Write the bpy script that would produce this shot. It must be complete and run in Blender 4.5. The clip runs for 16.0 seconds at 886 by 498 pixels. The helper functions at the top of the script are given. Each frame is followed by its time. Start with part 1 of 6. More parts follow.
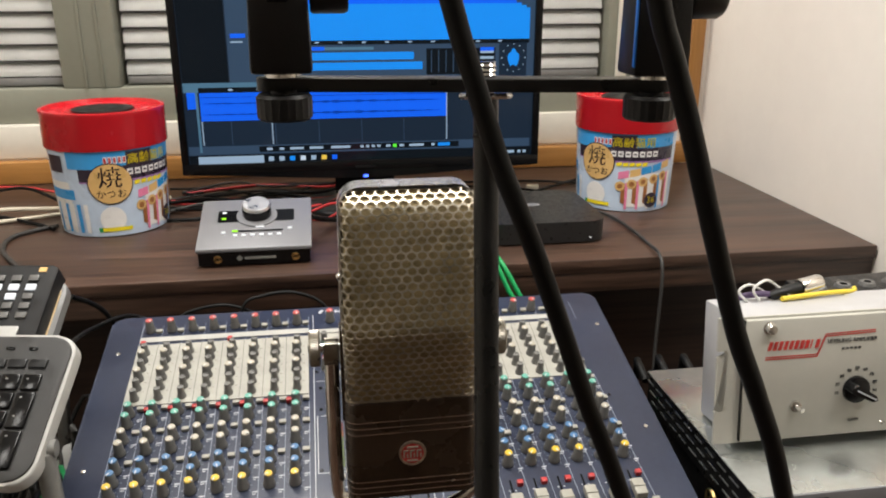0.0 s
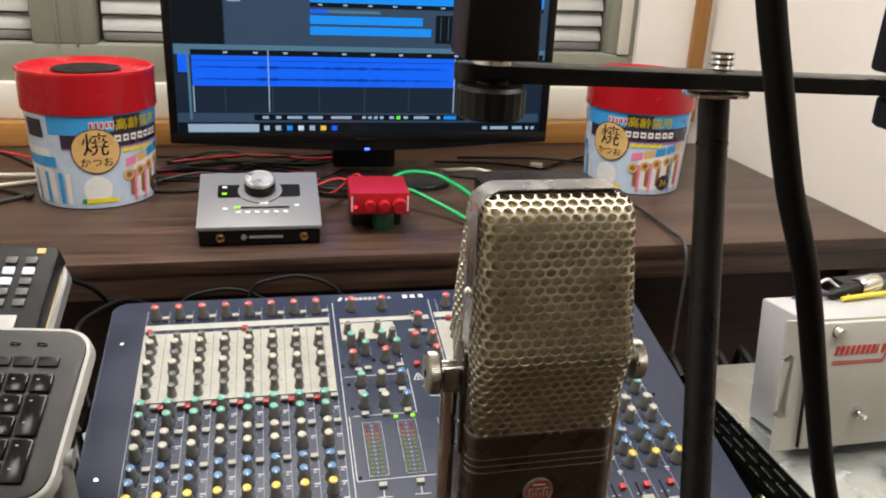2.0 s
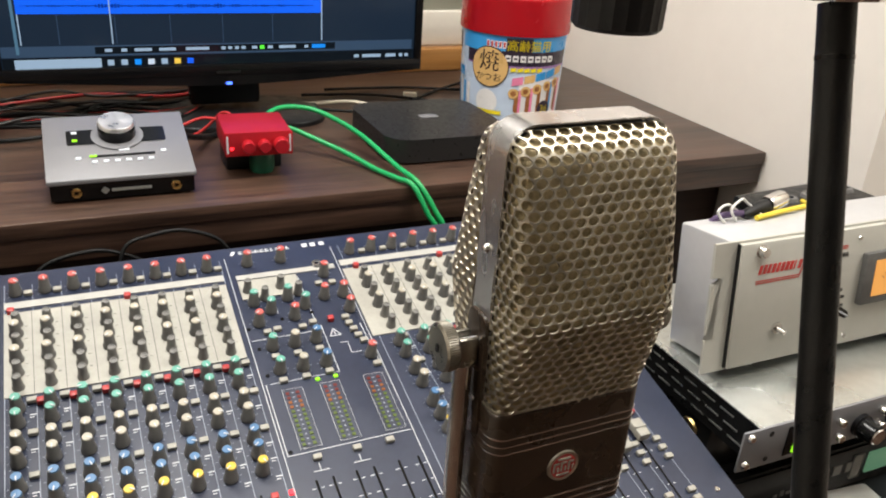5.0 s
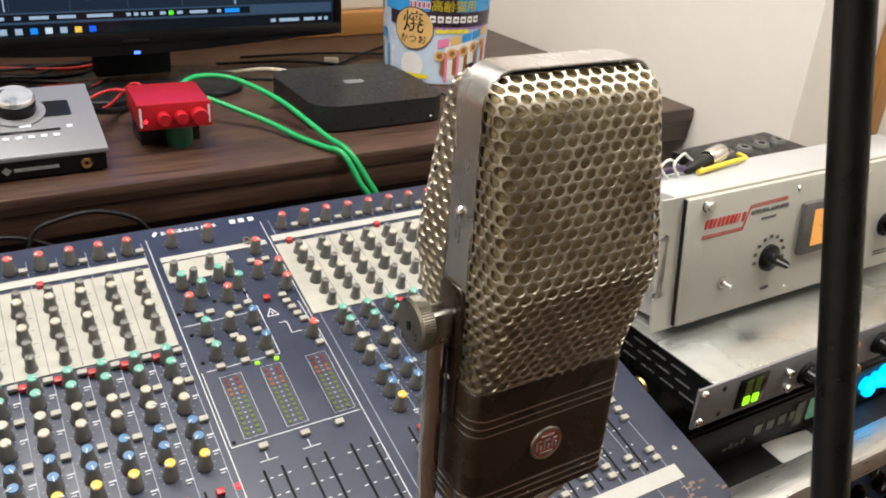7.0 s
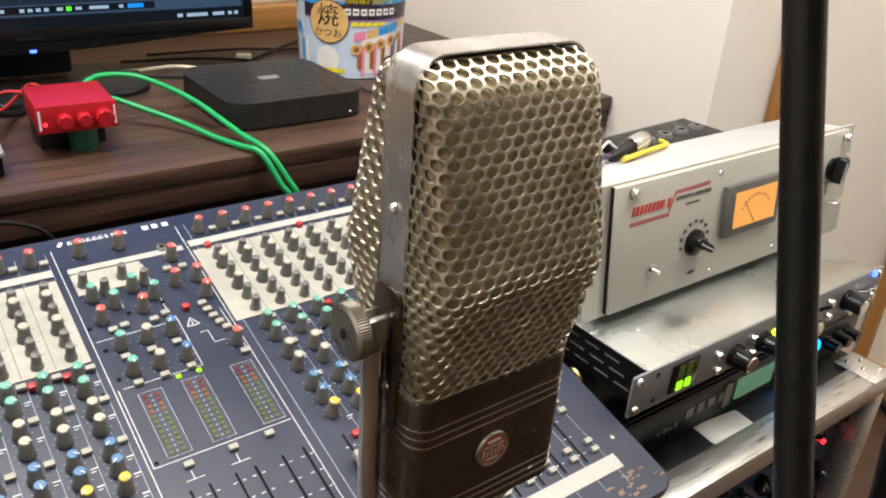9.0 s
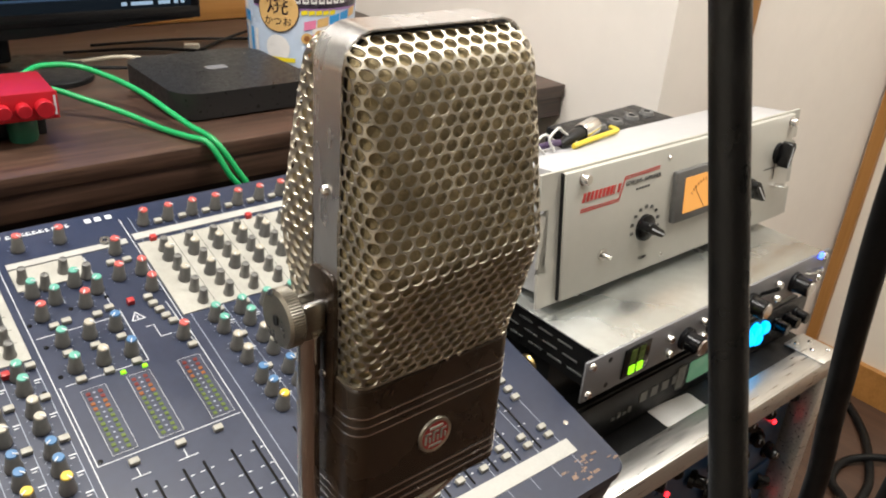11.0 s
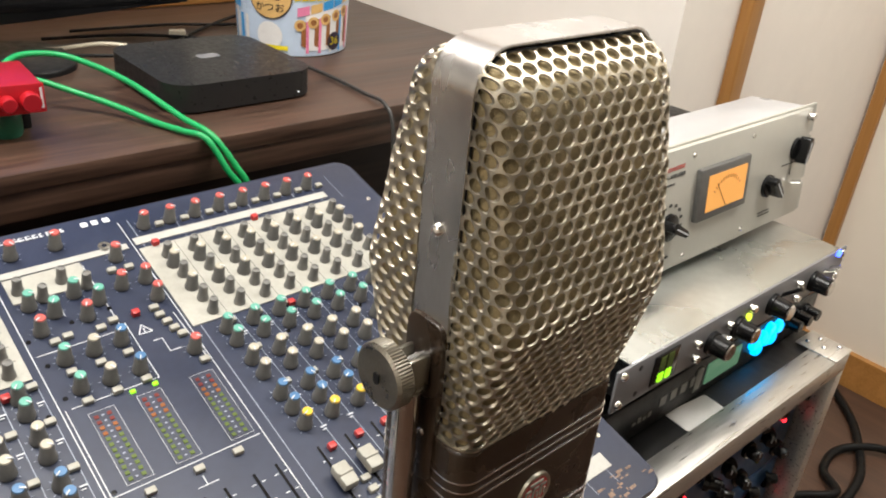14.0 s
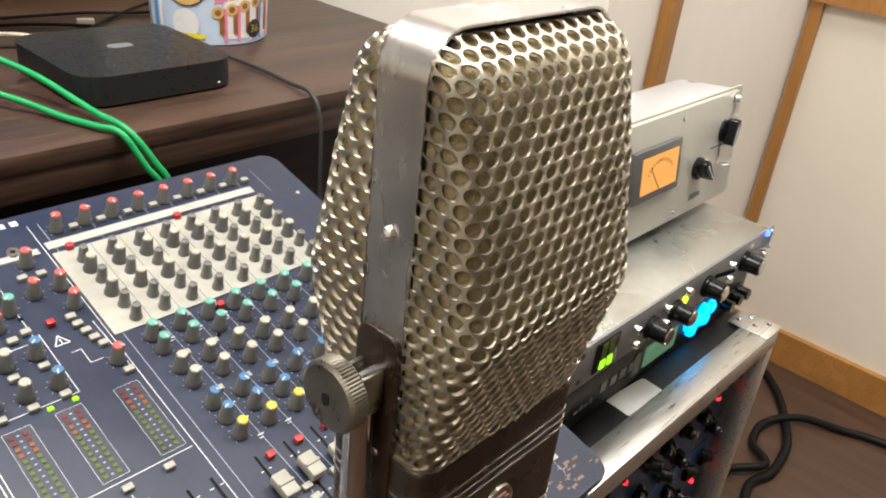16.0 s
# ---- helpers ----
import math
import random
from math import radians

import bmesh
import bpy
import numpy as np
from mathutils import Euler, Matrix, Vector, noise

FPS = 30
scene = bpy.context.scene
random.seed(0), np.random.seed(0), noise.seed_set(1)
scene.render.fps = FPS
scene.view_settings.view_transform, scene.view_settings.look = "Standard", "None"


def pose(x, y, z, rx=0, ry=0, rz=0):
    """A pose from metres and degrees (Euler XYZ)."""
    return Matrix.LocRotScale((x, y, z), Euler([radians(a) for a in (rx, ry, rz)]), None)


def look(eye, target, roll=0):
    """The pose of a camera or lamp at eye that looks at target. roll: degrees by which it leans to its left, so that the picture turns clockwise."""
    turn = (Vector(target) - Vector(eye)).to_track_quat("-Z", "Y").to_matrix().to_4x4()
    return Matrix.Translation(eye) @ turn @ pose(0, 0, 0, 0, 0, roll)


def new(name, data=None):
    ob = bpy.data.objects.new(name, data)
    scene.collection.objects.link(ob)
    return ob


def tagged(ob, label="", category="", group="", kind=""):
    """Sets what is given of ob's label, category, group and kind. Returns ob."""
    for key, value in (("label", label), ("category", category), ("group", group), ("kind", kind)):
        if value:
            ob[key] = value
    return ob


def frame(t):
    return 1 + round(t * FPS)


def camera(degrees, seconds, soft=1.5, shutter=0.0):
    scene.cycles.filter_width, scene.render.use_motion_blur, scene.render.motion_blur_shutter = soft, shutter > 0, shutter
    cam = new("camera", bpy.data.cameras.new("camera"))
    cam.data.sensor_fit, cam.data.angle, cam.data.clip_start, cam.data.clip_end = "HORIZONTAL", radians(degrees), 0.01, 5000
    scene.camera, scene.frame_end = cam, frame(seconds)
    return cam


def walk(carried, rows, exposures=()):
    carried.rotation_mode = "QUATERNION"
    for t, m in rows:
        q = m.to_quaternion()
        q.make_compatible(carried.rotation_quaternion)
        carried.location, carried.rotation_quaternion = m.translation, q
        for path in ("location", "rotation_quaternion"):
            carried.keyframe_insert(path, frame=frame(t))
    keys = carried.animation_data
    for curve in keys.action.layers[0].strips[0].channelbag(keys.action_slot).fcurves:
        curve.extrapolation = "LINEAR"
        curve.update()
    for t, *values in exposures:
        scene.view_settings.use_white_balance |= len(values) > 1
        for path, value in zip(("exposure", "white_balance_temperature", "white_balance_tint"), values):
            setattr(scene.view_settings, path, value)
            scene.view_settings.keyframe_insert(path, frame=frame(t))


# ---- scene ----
cam = camera(57.5, 16.0, soft=2.0)
PATH = [
    (0, (-0.015, -0.253, 1.158), (0.268, 1.624, 0.526), 0.0),
    (0.5, (-0.028, -0.24, 1.156), (0.259, 1.632, 0.515), 0.7),
    (1, (-0.044, -0.223, 1.156), (0.267, 1.64, 0.499), 1.5),
    (1.5, (-0.071, -0.195, 1.158), (0.281, 1.652, 0.475), 2.0),
    (2, (-0.103, -0.166, 1.156), (0.31, 1.659, 0.449), 2.7),
    (2.5, (-0.124, -0.145, 1.151), (0.356, 1.654, 0.421), 2.9),
    (3, (-0.136, -0.126, 1.149), (0.418, 1.64, 0.39), 3.3),
    (3.5, (-0.143, -0.111, 1.146), (0.481, 1.62, 0.362), 3.5),
    (4, (-0.148, -0.096, 1.141), (0.536, 1.602, 0.337), 3.8),
    (4.5, (-0.153, -0.086, 1.138), (0.584, 1.581, 0.316), 3.9),
    (5, (-0.157, -0.078, 1.135), (0.626, 1.559, 0.294), 3.9),
    (5.2, (-0.158, -0.077, 1.131), (0.645, 1.551, 0.293), 4.2),
    (7.3, (-0.159, -0.037, 1.116), (0.81, 1.464, 0.216), 3.9),
    (7.5, (-0.159, -0.035, 1.115), (0.828, 1.455, 0.217), 4.0),
    (8, (-0.16, -0.029, 1.114), (0.871, 1.433, 0.219), 4.1),
    (8.5, (-0.158, -0.026, 1.111), (0.911, 1.41, 0.219), 4.2),
    (9, (-0.152, -0.023, 1.109), (0.949, 1.387, 0.215), 4.2),
    (9.5, (-0.145, -0.023, 1.105), (0.982, 1.364, 0.208), 4.2),
    (10, (-0.142, -0.025, 1.104), (1.007, 1.342, 0.204), 4.2),
    (10.2, (-0.142, -0.027, 1.105), (1.014, 1.334, 0.204), 4.3),
    (12.5, (-0.148, -0.006, 1.101), (1.034, 1.325, 0.19), 5.0),
    (13, (-0.154, 0.012, 1.101), (1.033, 1.335, 0.184), 5.2),
    (13.5, (-0.155, 0.025, 1.103), (1.046, 1.329, 0.177), 5.4),
    (14, (-0.152, 0.037, 1.1), (1.07, 1.314, 0.164), 5.6),
    (14.5, (-0.149, 0.046, 1.098), (1.101, 1.289, 0.152), 5.7),
    (15, (-0.144, 0.053, 1.095), (1.138, 1.257, 0.143), 6.0),
    (15.5, (-0.142, 0.056, 1.094), (1.171, 1.225, 0.14), 6.3),
    (16, (-0.142, 0.057, 1.093), (1.199, 1.2, 0.147), 6.4),
]
EXPOSURE = [(0, -0.45), (1.5, -0.42), (3.5, -0.36), (5, -0.31), (7.5, -0.24), (9, -0.18), (12.5, -0.18), (16, -0.12)]
walk(cam, [(t, look(eye, target, roll)) for t, eye, target, roll in PATH], EXPOSURE)

# ---------- world and lights ----------
world = bpy.data.worlds.new("world")
scene.world = world
world.use_nodes = True
bg = world.node_tree.nodes["Background"]
bg.inputs[0].default_value = (0.02, 0.025, 0.035, 1)
bg.inputs[1].default_value = 0.05


def assumed_ceiling_lamp(x, y, sx, sy, power, col):
    d = bpy.data.lights.new("assumed_ceiling_light", "AREA")
    d.shape, d.size, d.size_y, d.energy, d.color = "RECTANGLE", sx, sy, power, col
    ob = new("assumed_ceiling_light", d)
    ob.matrix_world = pose(x, y, 2.405)
    return ob


LIGHT = (1.0, 0.98, 0.935)
# Assumed lamps out of view; the fourth is added to brighten the west side.
LAMPS = ((0.05, 0.42, 0.6, 0.6), (-0.38, 1.08, 0.5, 0.4), (1.10, -0.05, 0.5, 0.5), (-1.15, -0.10, 0.5, 0.5))
for (x, y, sx, sy), power in zip(LAMPS, (31, 22, 29, 14)):
    assumed_ceiling_lamp(x, y, sx, sy, power, LIGHT)


# ---------- materials ----------
def mat(name, col, rough=0.5, metal=0.0, var=0.12, scale=30.0, bump=0.0, bscale=200.0, emit=None, power=0.0, coat=0.0,
        stretch=(1, 1, 1), detail=6.0, spec=0.5, rvar=0.12):
    """Procedural surface: base colour varied at two scales, varied gloss, fine relief."""
    m = bpy.data.materials.new(name)
    m.use_nodes = True
    nt = m.node_tree
    b = nt.nodes["Principled BSDF"]
    b.inputs["Metallic"].default_value = metal
    b.inputs["Coat Weight"].default_value = coat
    b.inputs["Coat Roughness"].default_value = 0.15
    b.inputs["Specular IOR Level"].default_value = spec
    tc = nt.nodes.new("ShaderNodeTexCoord")
    mp = nt.nodes.new("ShaderNodeMapping")
    mp.inputs["Scale"].default_value = stretch
    nt.links.new(tc.outputs["Object"], mp.inputs[0])
    n1 = nt.nodes.new("ShaderNodeTexNoise")
    n1.inputs["Scale"].default_value, n1.inputs["Detail"].default_value = scale, detail
    n2 = nt.nodes.new("ShaderNodeTexNoise")
    n2.inputs["Scale"].default_value, n2.inputs["Detail"].default_value = scale * 9, 3
    for n in (n1, n2):
        nt.links.new(mp.outputs[0], n.inputs["Vector"])
    mx = nt.nodes.new("ShaderNodeMix")
    mx.inputs[0].default_value = 0.35
    nt.links.new(n1.outputs["Fac"], mx.inputs[2])
    nt.links.new(n2.outputs["Fac"], mx.inputs[3])
    rp = nt.nodes.new("ShaderNodeValToRGB")
    rp.color_ramp.elements[0].position, rp.color_ramp.elements[1].position = 0.3, 0.7
    rp.color_ramp.elements[0].color = (*[max(0, c * (1 - var)) for c in col], 1)
    rp.color_ramp.elements[1].color = (*[min(1, c * (1 + var)) for c in col], 1)
    nt.links.new(mx.outputs[0], rp.inputs[0])
    nt.links.new(rp.outputs[0], b.inputs["Base Color"])
    mr = nt.nodes.new("ShaderNodeMapRange")
    mr.inputs[1].default_value, mr.inputs[2].default_value = 0.3, 0.7
    mr.inputs[3].default_value, mr.inputs[4].default_value = max(0.02, rough - rvar), min(1, rough + rvar)
    nt.links.new(n1.outputs["Fac"], mr.inputs[0])
    nt.links.new(mr.outputs[0], b.inputs["Roughness"])
    if bump:
        n3 = nt.nodes.new("ShaderNodeTexNoise")
        n3.inputs["Scale"].default_value, n3.inputs["Detail"].default_value = bscale, 4
        nt.links.new(mp.outputs[0], n3.inputs["Vector"])
        bp = nt.nodes.new("ShaderNodeBump")
        bp.inputs["Strength"].default_value, bp.inputs["Distance"].default_value = bump, 0.001
        nt.links.new(n3.outputs["Fac"], bp.inputs["Height"])
        nt.links.new(bp.outputs[0], b.inputs["Normal"])
    if emit:
        b.inputs["Emission Color"].default_value = (*emit, 1)
        b.inputs["Emission Strength"].default_value = power
    return m


def wood(name, dark, light, axis, scale=1.0, rough=0.45, spec=0.5):
    """Long-grained wood; axis: the direction in which the grain runs."""
    m = bpy.data.materials.new(name)
    m.use_nodes = True
    nt = m.node_tree
    b = nt.nodes["Principled BSDF"]
    b.inputs["Specular IOR Level"].default_value = spec
    tc = nt.nodes.new("ShaderNodeTexCoord")
    mp = nt.nodes.new("ShaderNodeMapping")
    mp.inputs["Scale"].default_value = [1.2 * scale if a == axis else 26 * scale for a in range(3)]
    nt.links.new(tc.outputs["Object"], mp.inputs[0])
    na = nt.nodes.new("ShaderNodeTexNoise")
    na.inputs["Scale"].default_value, na.inputs["Detail"].default_value, na.inputs["Distortion"].default_value = 1.0, 8, 0.6
    nb = nt.nodes.new("ShaderNodeTexNoise")
    nb.inputs["Scale"].default_value, nb.inputs["Detail"].default_value = 9.0, 5
    for n in (na, nb):
        nt.links.new(mp.outputs[0], n.inputs["Vector"])
    mx = nt.nodes.new("ShaderNodeMix")
    mx.inputs[0].default_value = 0.45
    nt.links.new(na.outputs["Fac"], mx.inputs[2])
    nt.links.new(nb.outputs["Fac"], mx.inputs[3])
    rp = nt.nodes.new("ShaderNodeValToRGB")
    rp.color_ramp.elements[0].position, rp.color_ramp.elements[1].position = 0.36, 0.64
    rp.color_ramp.elements[0].color, rp.color_ramp.elements[1].color = (*dark, 1), (*light, 1)
    nt.links.new(mx.outputs[0], rp.inputs[0])
    nt.links.new(rp.outputs[0], b.inputs["Base Color"])
    mr = nt.nodes.new("ShaderNodeMapRange")
    mr.inputs[3].default_value, mr.inputs[4].default_value = rough - 0.1, rough + 0.15
    nt.links.new(nb.outputs["Fac"], mr.inputs[0])
    nt.links.new(mr.outputs[0], b.inputs["Roughness"])
    bp = nt.nodes.new("ShaderNodeBump")
    bp.inputs["Strength"].default_value, bp.inputs["Distance"].default_value = 0.15, 0.001
    nt.links.new(mx.outputs[0], bp.inputs["Height"])
    nt.links.new(bp.outputs[0], b.inputs["Normal"])
    return m


def glow(name, col, power, rough=0.3):
    m = bpy.data.materials.new(name)
    m.use_nodes = True
    b = m.node_tree.nodes["Principled BSDF"]
    b.inputs["Base Color"].default_value = (*[c * 0.3 for c in col], 1)
    b.inputs["Roughness"].default_value = rough
    b.inputs["Specular IOR Level"].default_value = 0.2
    b.inputs["Emission Color"].default_value, b.inputs["Emission Strength"].default_value = (*col, 1), power
    return m


M_WALL = mat("painted_plaster", (0.80, 0.755, 0.70), 0.75, var=0.035, scale=3, bump=0.25, bscale=60, rvar=0.05)
M_WALL2 = mat("cream_paint", (0.74, 0.68, 0.59), 0.6, var=0.03, scale=2, bump=0.1, bscale=80, rvar=0.05)
M_CEIL = mat("ceiling_paint", (0.78, 0.74, 0.68), 0.8, var=0.03, scale=4)
M_FLOOR = wood("floor_boards", (0.038, 0.019, 0.012), (0.085, 0.044, 0.027), 1, 0.7, 0.42)
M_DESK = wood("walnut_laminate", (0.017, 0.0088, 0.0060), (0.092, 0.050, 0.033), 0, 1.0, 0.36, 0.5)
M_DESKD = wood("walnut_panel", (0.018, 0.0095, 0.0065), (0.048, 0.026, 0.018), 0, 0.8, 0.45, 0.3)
M_TRIM = wood("orange_pine_trim", (0.30, 0.135, 0.030), (0.42, 0.20, 0.055), 2, 0.8, 0.4)
M_TRIMX = wood("orange_pine_rail", (0.30, 0.135, 0.030), (0.42, 0.20, 0.055), 0, 0.8, 0.4)
M_BLACK = mat("black_plastic", (0.0075, 0.0075, 0.008), 0.42, var=0.25, scale=60, bump=0.15, bscale=900, spec=0.3)
M_BLACKG = mat("glossy_black_plastic", (0.005, 0.005, 0.0055), 0.2, var=0.2, scale=20, rvar=0.05, spec=0.28)
M_BLACKM = mat("black_painted_metal", (0.0065, 0.0065, 0.0065), 0.36, var=0.2, scale=80, bump=0.2, bscale=700, spec=0.3)
M_RUBBER = mat("black_cable_rubber", (0.0045, 0.0045, 0.0045), 0.5, var=0.3, scale=90, spec=0.2)
M_GREYCAB = mat("grey_cable_rubber", (0.030, 0.028, 0.026), 0.55, var=0.2, scale=90)
M_WHITE = mat("white_plastic", (0.58, 0.57, 0.545), 0.45, var=0.06, scale=30)
M_CREAMCAB = mat("ivory_cable", (0.62, 0.56, 0.44), 0.5, var=0.1, scale=40)
M_REDCAB = mat("red_cable", (0.45, 0.03, 0.03), 0.5, var=0.1, scale=40)
M_GREENCAB = mat("green_cable", (0.008, 0.30, 0.085), 0.42, var=0.12, scale=50)
M_PURPLECAB = mat("purple_cable", (0.07, 0.04, 0.10), 0.5, var=0.12, scale=50)
M_YELCAB = mat("yellow_cable", (0.65, 0.50, 0.04), 0.5, var=0.1, scale=50)
M_CHROME = mat("bright_nickel", (0.72, 0.71, 0.69), 0.20, 1.0, var=0.08, scale=50, rvar=0.08)
M_BAND = mat("brushed_nickel_band", (0.70, 0.69, 0.70), 0.26, 1.0, var=0.08, scale=22, stretch=(3, 3, 1), rvar=0.07)
M_GRILLE = mat("aged_nickel_mesh", (0.48, 0.44, 0.365), 0.44, 1.0, var=0.42, scale=24, rvar=0.10)
M_GAUZE = mat("golden_inner_gauze", (0.36, 0.285, 0.155), 0.6, 0.2, var=0.35, scale=120, bump=0.8, bscale=2500)
M_UMBER = mat("umber_enamel", (0.030, 0.019, 0.012), 0.27, 0.1, var=0.22, scale=35, rvar=0.08)
M_KNURL = mat("dark_nickel_knob", (0.30, 0.28, 0.24), 0.34, 1.0, var=0.2, scale=120)
M_SILVER = mat("silver_anodised", (0.20, 0.20, 0.212), 0.46, 0.3, var=0.03, scale=300, rvar=0.02)
M_STEEL = mat("zinc_steel", (0.50, 0.52, 0.50), 0.30, 0.9, var=0.14, scale=9, rvar=0.12)
M_ALU = mat("worn_aluminium", (0.60, 0.59, 0.56), 0.36, 0.9, var=0.14, scale=25, stretch=(1, 14, 14), bump=0.2, bscale=120)
M_TELE = mat("light_grey_enamel", (0.43, 0.42, 0.375), 0.42, var=0.05, scale=10, rvar=0.08)
M_TELES = mat("pale_grey_steel", (0.50, 0.50, 0.51), 0.38, 0.35, var=0.06, scale=12)
M_NAVY = mat("navy_console_enamel", (0.020, 0.026, 0.050), 0.42, var=0.18, scale=14, coat=0.04, bump=0.12, bscale=900, spec=0.4)
M_NAVYW = mat("worn_navy_edge", (0.022, 0.027, 0.050), 0.42, var=0.25, scale=30, bump=0.2, bscale=300)
M_PLATE = mat("ivory_eq_panel", (0.345, 0.335, 0.295), 0.5, var=0.13, scale=40)
M_PRINT = mat("white_print", (0.55, 0.57, 0.60), 0.5, var=0.05, scale=60)
M_DIMPRINT = mat("pale_blue_print", (0.26, 0.29, 0.36), 0.5, var=0.05, scale=60)
M_KNOB = mat("dark_grey_knob", (0.10, 0.098, 0.094), 0.45, var=0.2, scale=150)
M_KNOBM = mat("charcoal_knob", (0.155, 0.152, 0.143), 0.45, var=0.18, scale=150)
M_KNOBL = mat("mid_grey_knob", (0.17, 0.168, 0.158), 0.45, var=0.15, scale=150)
CAPS = {
    "red": mat("coral_cap", (0.44, 0.080, 0.068), 0.42, var=0.08, scale=200),
    "cream": mat("cream_cap", (0.38, 0.35, 0.28), 0.45, var=0.16, scale=120),
    "green": mat("mint_cap", (0.10, 0.32, 0.25), 0.42, var=0.08, scale=200),
    "blue": mat("blue_cap", (0.050, 0.14, 0.28), 0.42, var=0.08, scale=200),
    "yellow": mat("yellow_cap", (0.56, 0.38, 0.025), 0.42, var=0.08, scale=200),
    "grey": M_KNOBL,
}
M_REDBTN = mat("red_button", (0.40, 0.022, 0.02), 0.4, var=0.1, scale=200)
M_BTN = mat("ivory_button", (0.30, 0.29, 0.25), 0.45, var=0.1, scale=200)
M_LEDR, M_LEDO = mat("unlit_red_led", (0.14, 0.025, 0.02), 0.5, spec=0.2), mat("unlit_orange_led", (0.22, 0.075, 0.02), 0.5, spec=0.2)
M_LEDG = mat("unlit_green_led", (0.085, 0.12, 0.025), 0.5, spec=0.2)
M_SPACE = mat("space_grey_aluminium", (0.030, 0.029, 0.029), 0.36, 0.5, var=0.06, scale=150)
M_REDALU = mat("red_anodised_aluminium", (0.52, 0.018, 0.030), 0.36, 0.5, var=0.03, scale=20, rvar=0.04)
M_LID = mat("red_lid_plastic", (0.50, 0.010, 0.018), 0.26, var=0.05, scale=20, rvar=0.05)
M_CANW = mat("pale_blue_paper", (0.50, 0.60, 0.74), 0.32, var=0.10, scale=10)
M_CANSKY = mat("sky_blue_paper", (0.04, 0.30, 0.66), 0.32, var=0.08, scale=16)
M_CANBLK = mat("dark_print_paper", (0.03, 0.02, 0.035), 0.32, var=0.1, scale=16)
M_CANTAN = mat("tan_print_paper", (0.66, 0.42, 0.16), 0.35, var=0.08, scale=40)
M_CANYEL = mat("yellow_print_paper", (0.80, 0.66, 0.02), 0.35, var=0.06, scale=40)
M_CANPNK = mat("pink_print_paper", (0.75, 0.22, 0.38), 0.35, var=0.12, scale=40)
M_CANWHT = mat("white_print_paper", (0.76, 0.75, 0.74), 0.35, var=0.06, scale=40)
M_CANBRN = mat("brown_print_paper", (0.30, 0.12, 0.04), 0.35, var=0.2, scale=60)
M_CANLIL = mat("lilac_print_paper", (0.30, 0.16, 0.40), 0.35, var=0.08, scale=40)
M_BLIND = mat("white_blind_slat", (0.74, 0.73, 0.70), 0.38, var=0.05, scale=20)
M_WFRAME = mat("grey_green_window_frame", (0.25, 0.25, 0.20), 0.42, var=0.06, scale=12)
M_NIGHT = mat("dim_window_behind_blind", (0.16, 0.155, 0.15), 0.5, var=0.2, scale=8)
M_LEDGE = mat("white_window_ledge", (0.70, 0.66, 0.58), 0.45, var=0.04, scale=10)
M_TAN = mat("tan_board", (0.55, 0.40, 0.20), 0.5, var=0.1, scale=25)
M_BLUEGEAR = mat("blue_enamel_panel", (0.020, 0.060, 0.140), 0.36, var=0.2, scale=25)
M_PAPER = mat("white_paper_label", (0.72, 0.72, 0.70), 0.6, var=0.04, scale=60)
M_REDPAINT = mat("red_print", (0.50, 0.035, 0.03), 0.5, var=0.08, scale=80)
M_DARKPRINT = mat("dark_print", (0.06, 0.06, 0.06), 0.5, var=0.08, scale=80)
M_GOLD = mat("brass_jack", (0.75, 0.55, 0.22), 0.28, 1.0, var=0.1, scale=120)
M_BAG = mat("white_plastic_bag", (0.62, 0.61, 0.58), 0.4, var=0.12, scale=12, bump=0.9, bscale=30)
M_STRIPTAPE = mat("white_scribble_strip", (0.37, 0.365, 0.34), 0.5, var=0.10, scale=40)
M_RUST = mat("scuffed_bare_metal", (0.22, 0.15, 0.11), 0.6, 0.3, var=0.4, scale=60)
G_GREEN = glow("lit_green_led", (0.38, 1.0, 0.02), 1.3)
G_BLUE = glow("lit_blue_led", (0.05, 0.12, 1.0), 6.0)
G_RED = glow("lit_red_led", (1.0, 0.02, 0.03), 5.0)
G_CYAN = glow("lit_cyan_display", (0.0, 0.42, 1.0), 2.6)
G_VU = glow("lit_amber_meter", (1.0, 0.45, 0.105), 0.80)
G_LCD = glow("lit_green_lcd", (0.16, 0.34, 0.20), 0.55)
G_PANEL = glow("ceiling_diffuser", (1.0, 0.86, 0.70), 3.0)
G_WHITE = glow("lit_white_key", (0.95, 0.97, 1.0), 1.0)


# ---------- mesh helpers ----------
def finish(bm, name, mats, smooth=40):
    me = bpy.data.meshes.new(name)
    bmesh.ops.recalc_face_normals(bm, faces=bm.faces[:])
    bm.to_mesh(me)
    bm.free()
    for m in (mats if isinstance(mats, (list, tuple)) else [mats]):
        me.materials.append(m)
    if smooth:
        me.shade_smooth()
        me.set_sharp_from_angle(angle=radians(smooth))
    return me


def part(name, bm, material, parent, label="", smooth=40, m=None):
    """Links a bmesh as one mesh object under a thing or a part."""
    ob = new(name, finish(bm, name, material, smooth))
    ob.parent = parent
    if m is not None:
        ob.matrix_basis = m
    return tagged(ob, label)


def piece(name, me, parent, m):
    """One more object on a mesh that alike pieces share."""
    ob = new(name, me)
    ob.parent, ob.matrix_basis = parent, m
    return ob


def thing(name, m, label, category, group="", kind=""):
    ob = new(name)
    ob.matrix_basis = m
    ob.empty_display_size = 0.02
    return tagged(ob, label, category, group, kind)


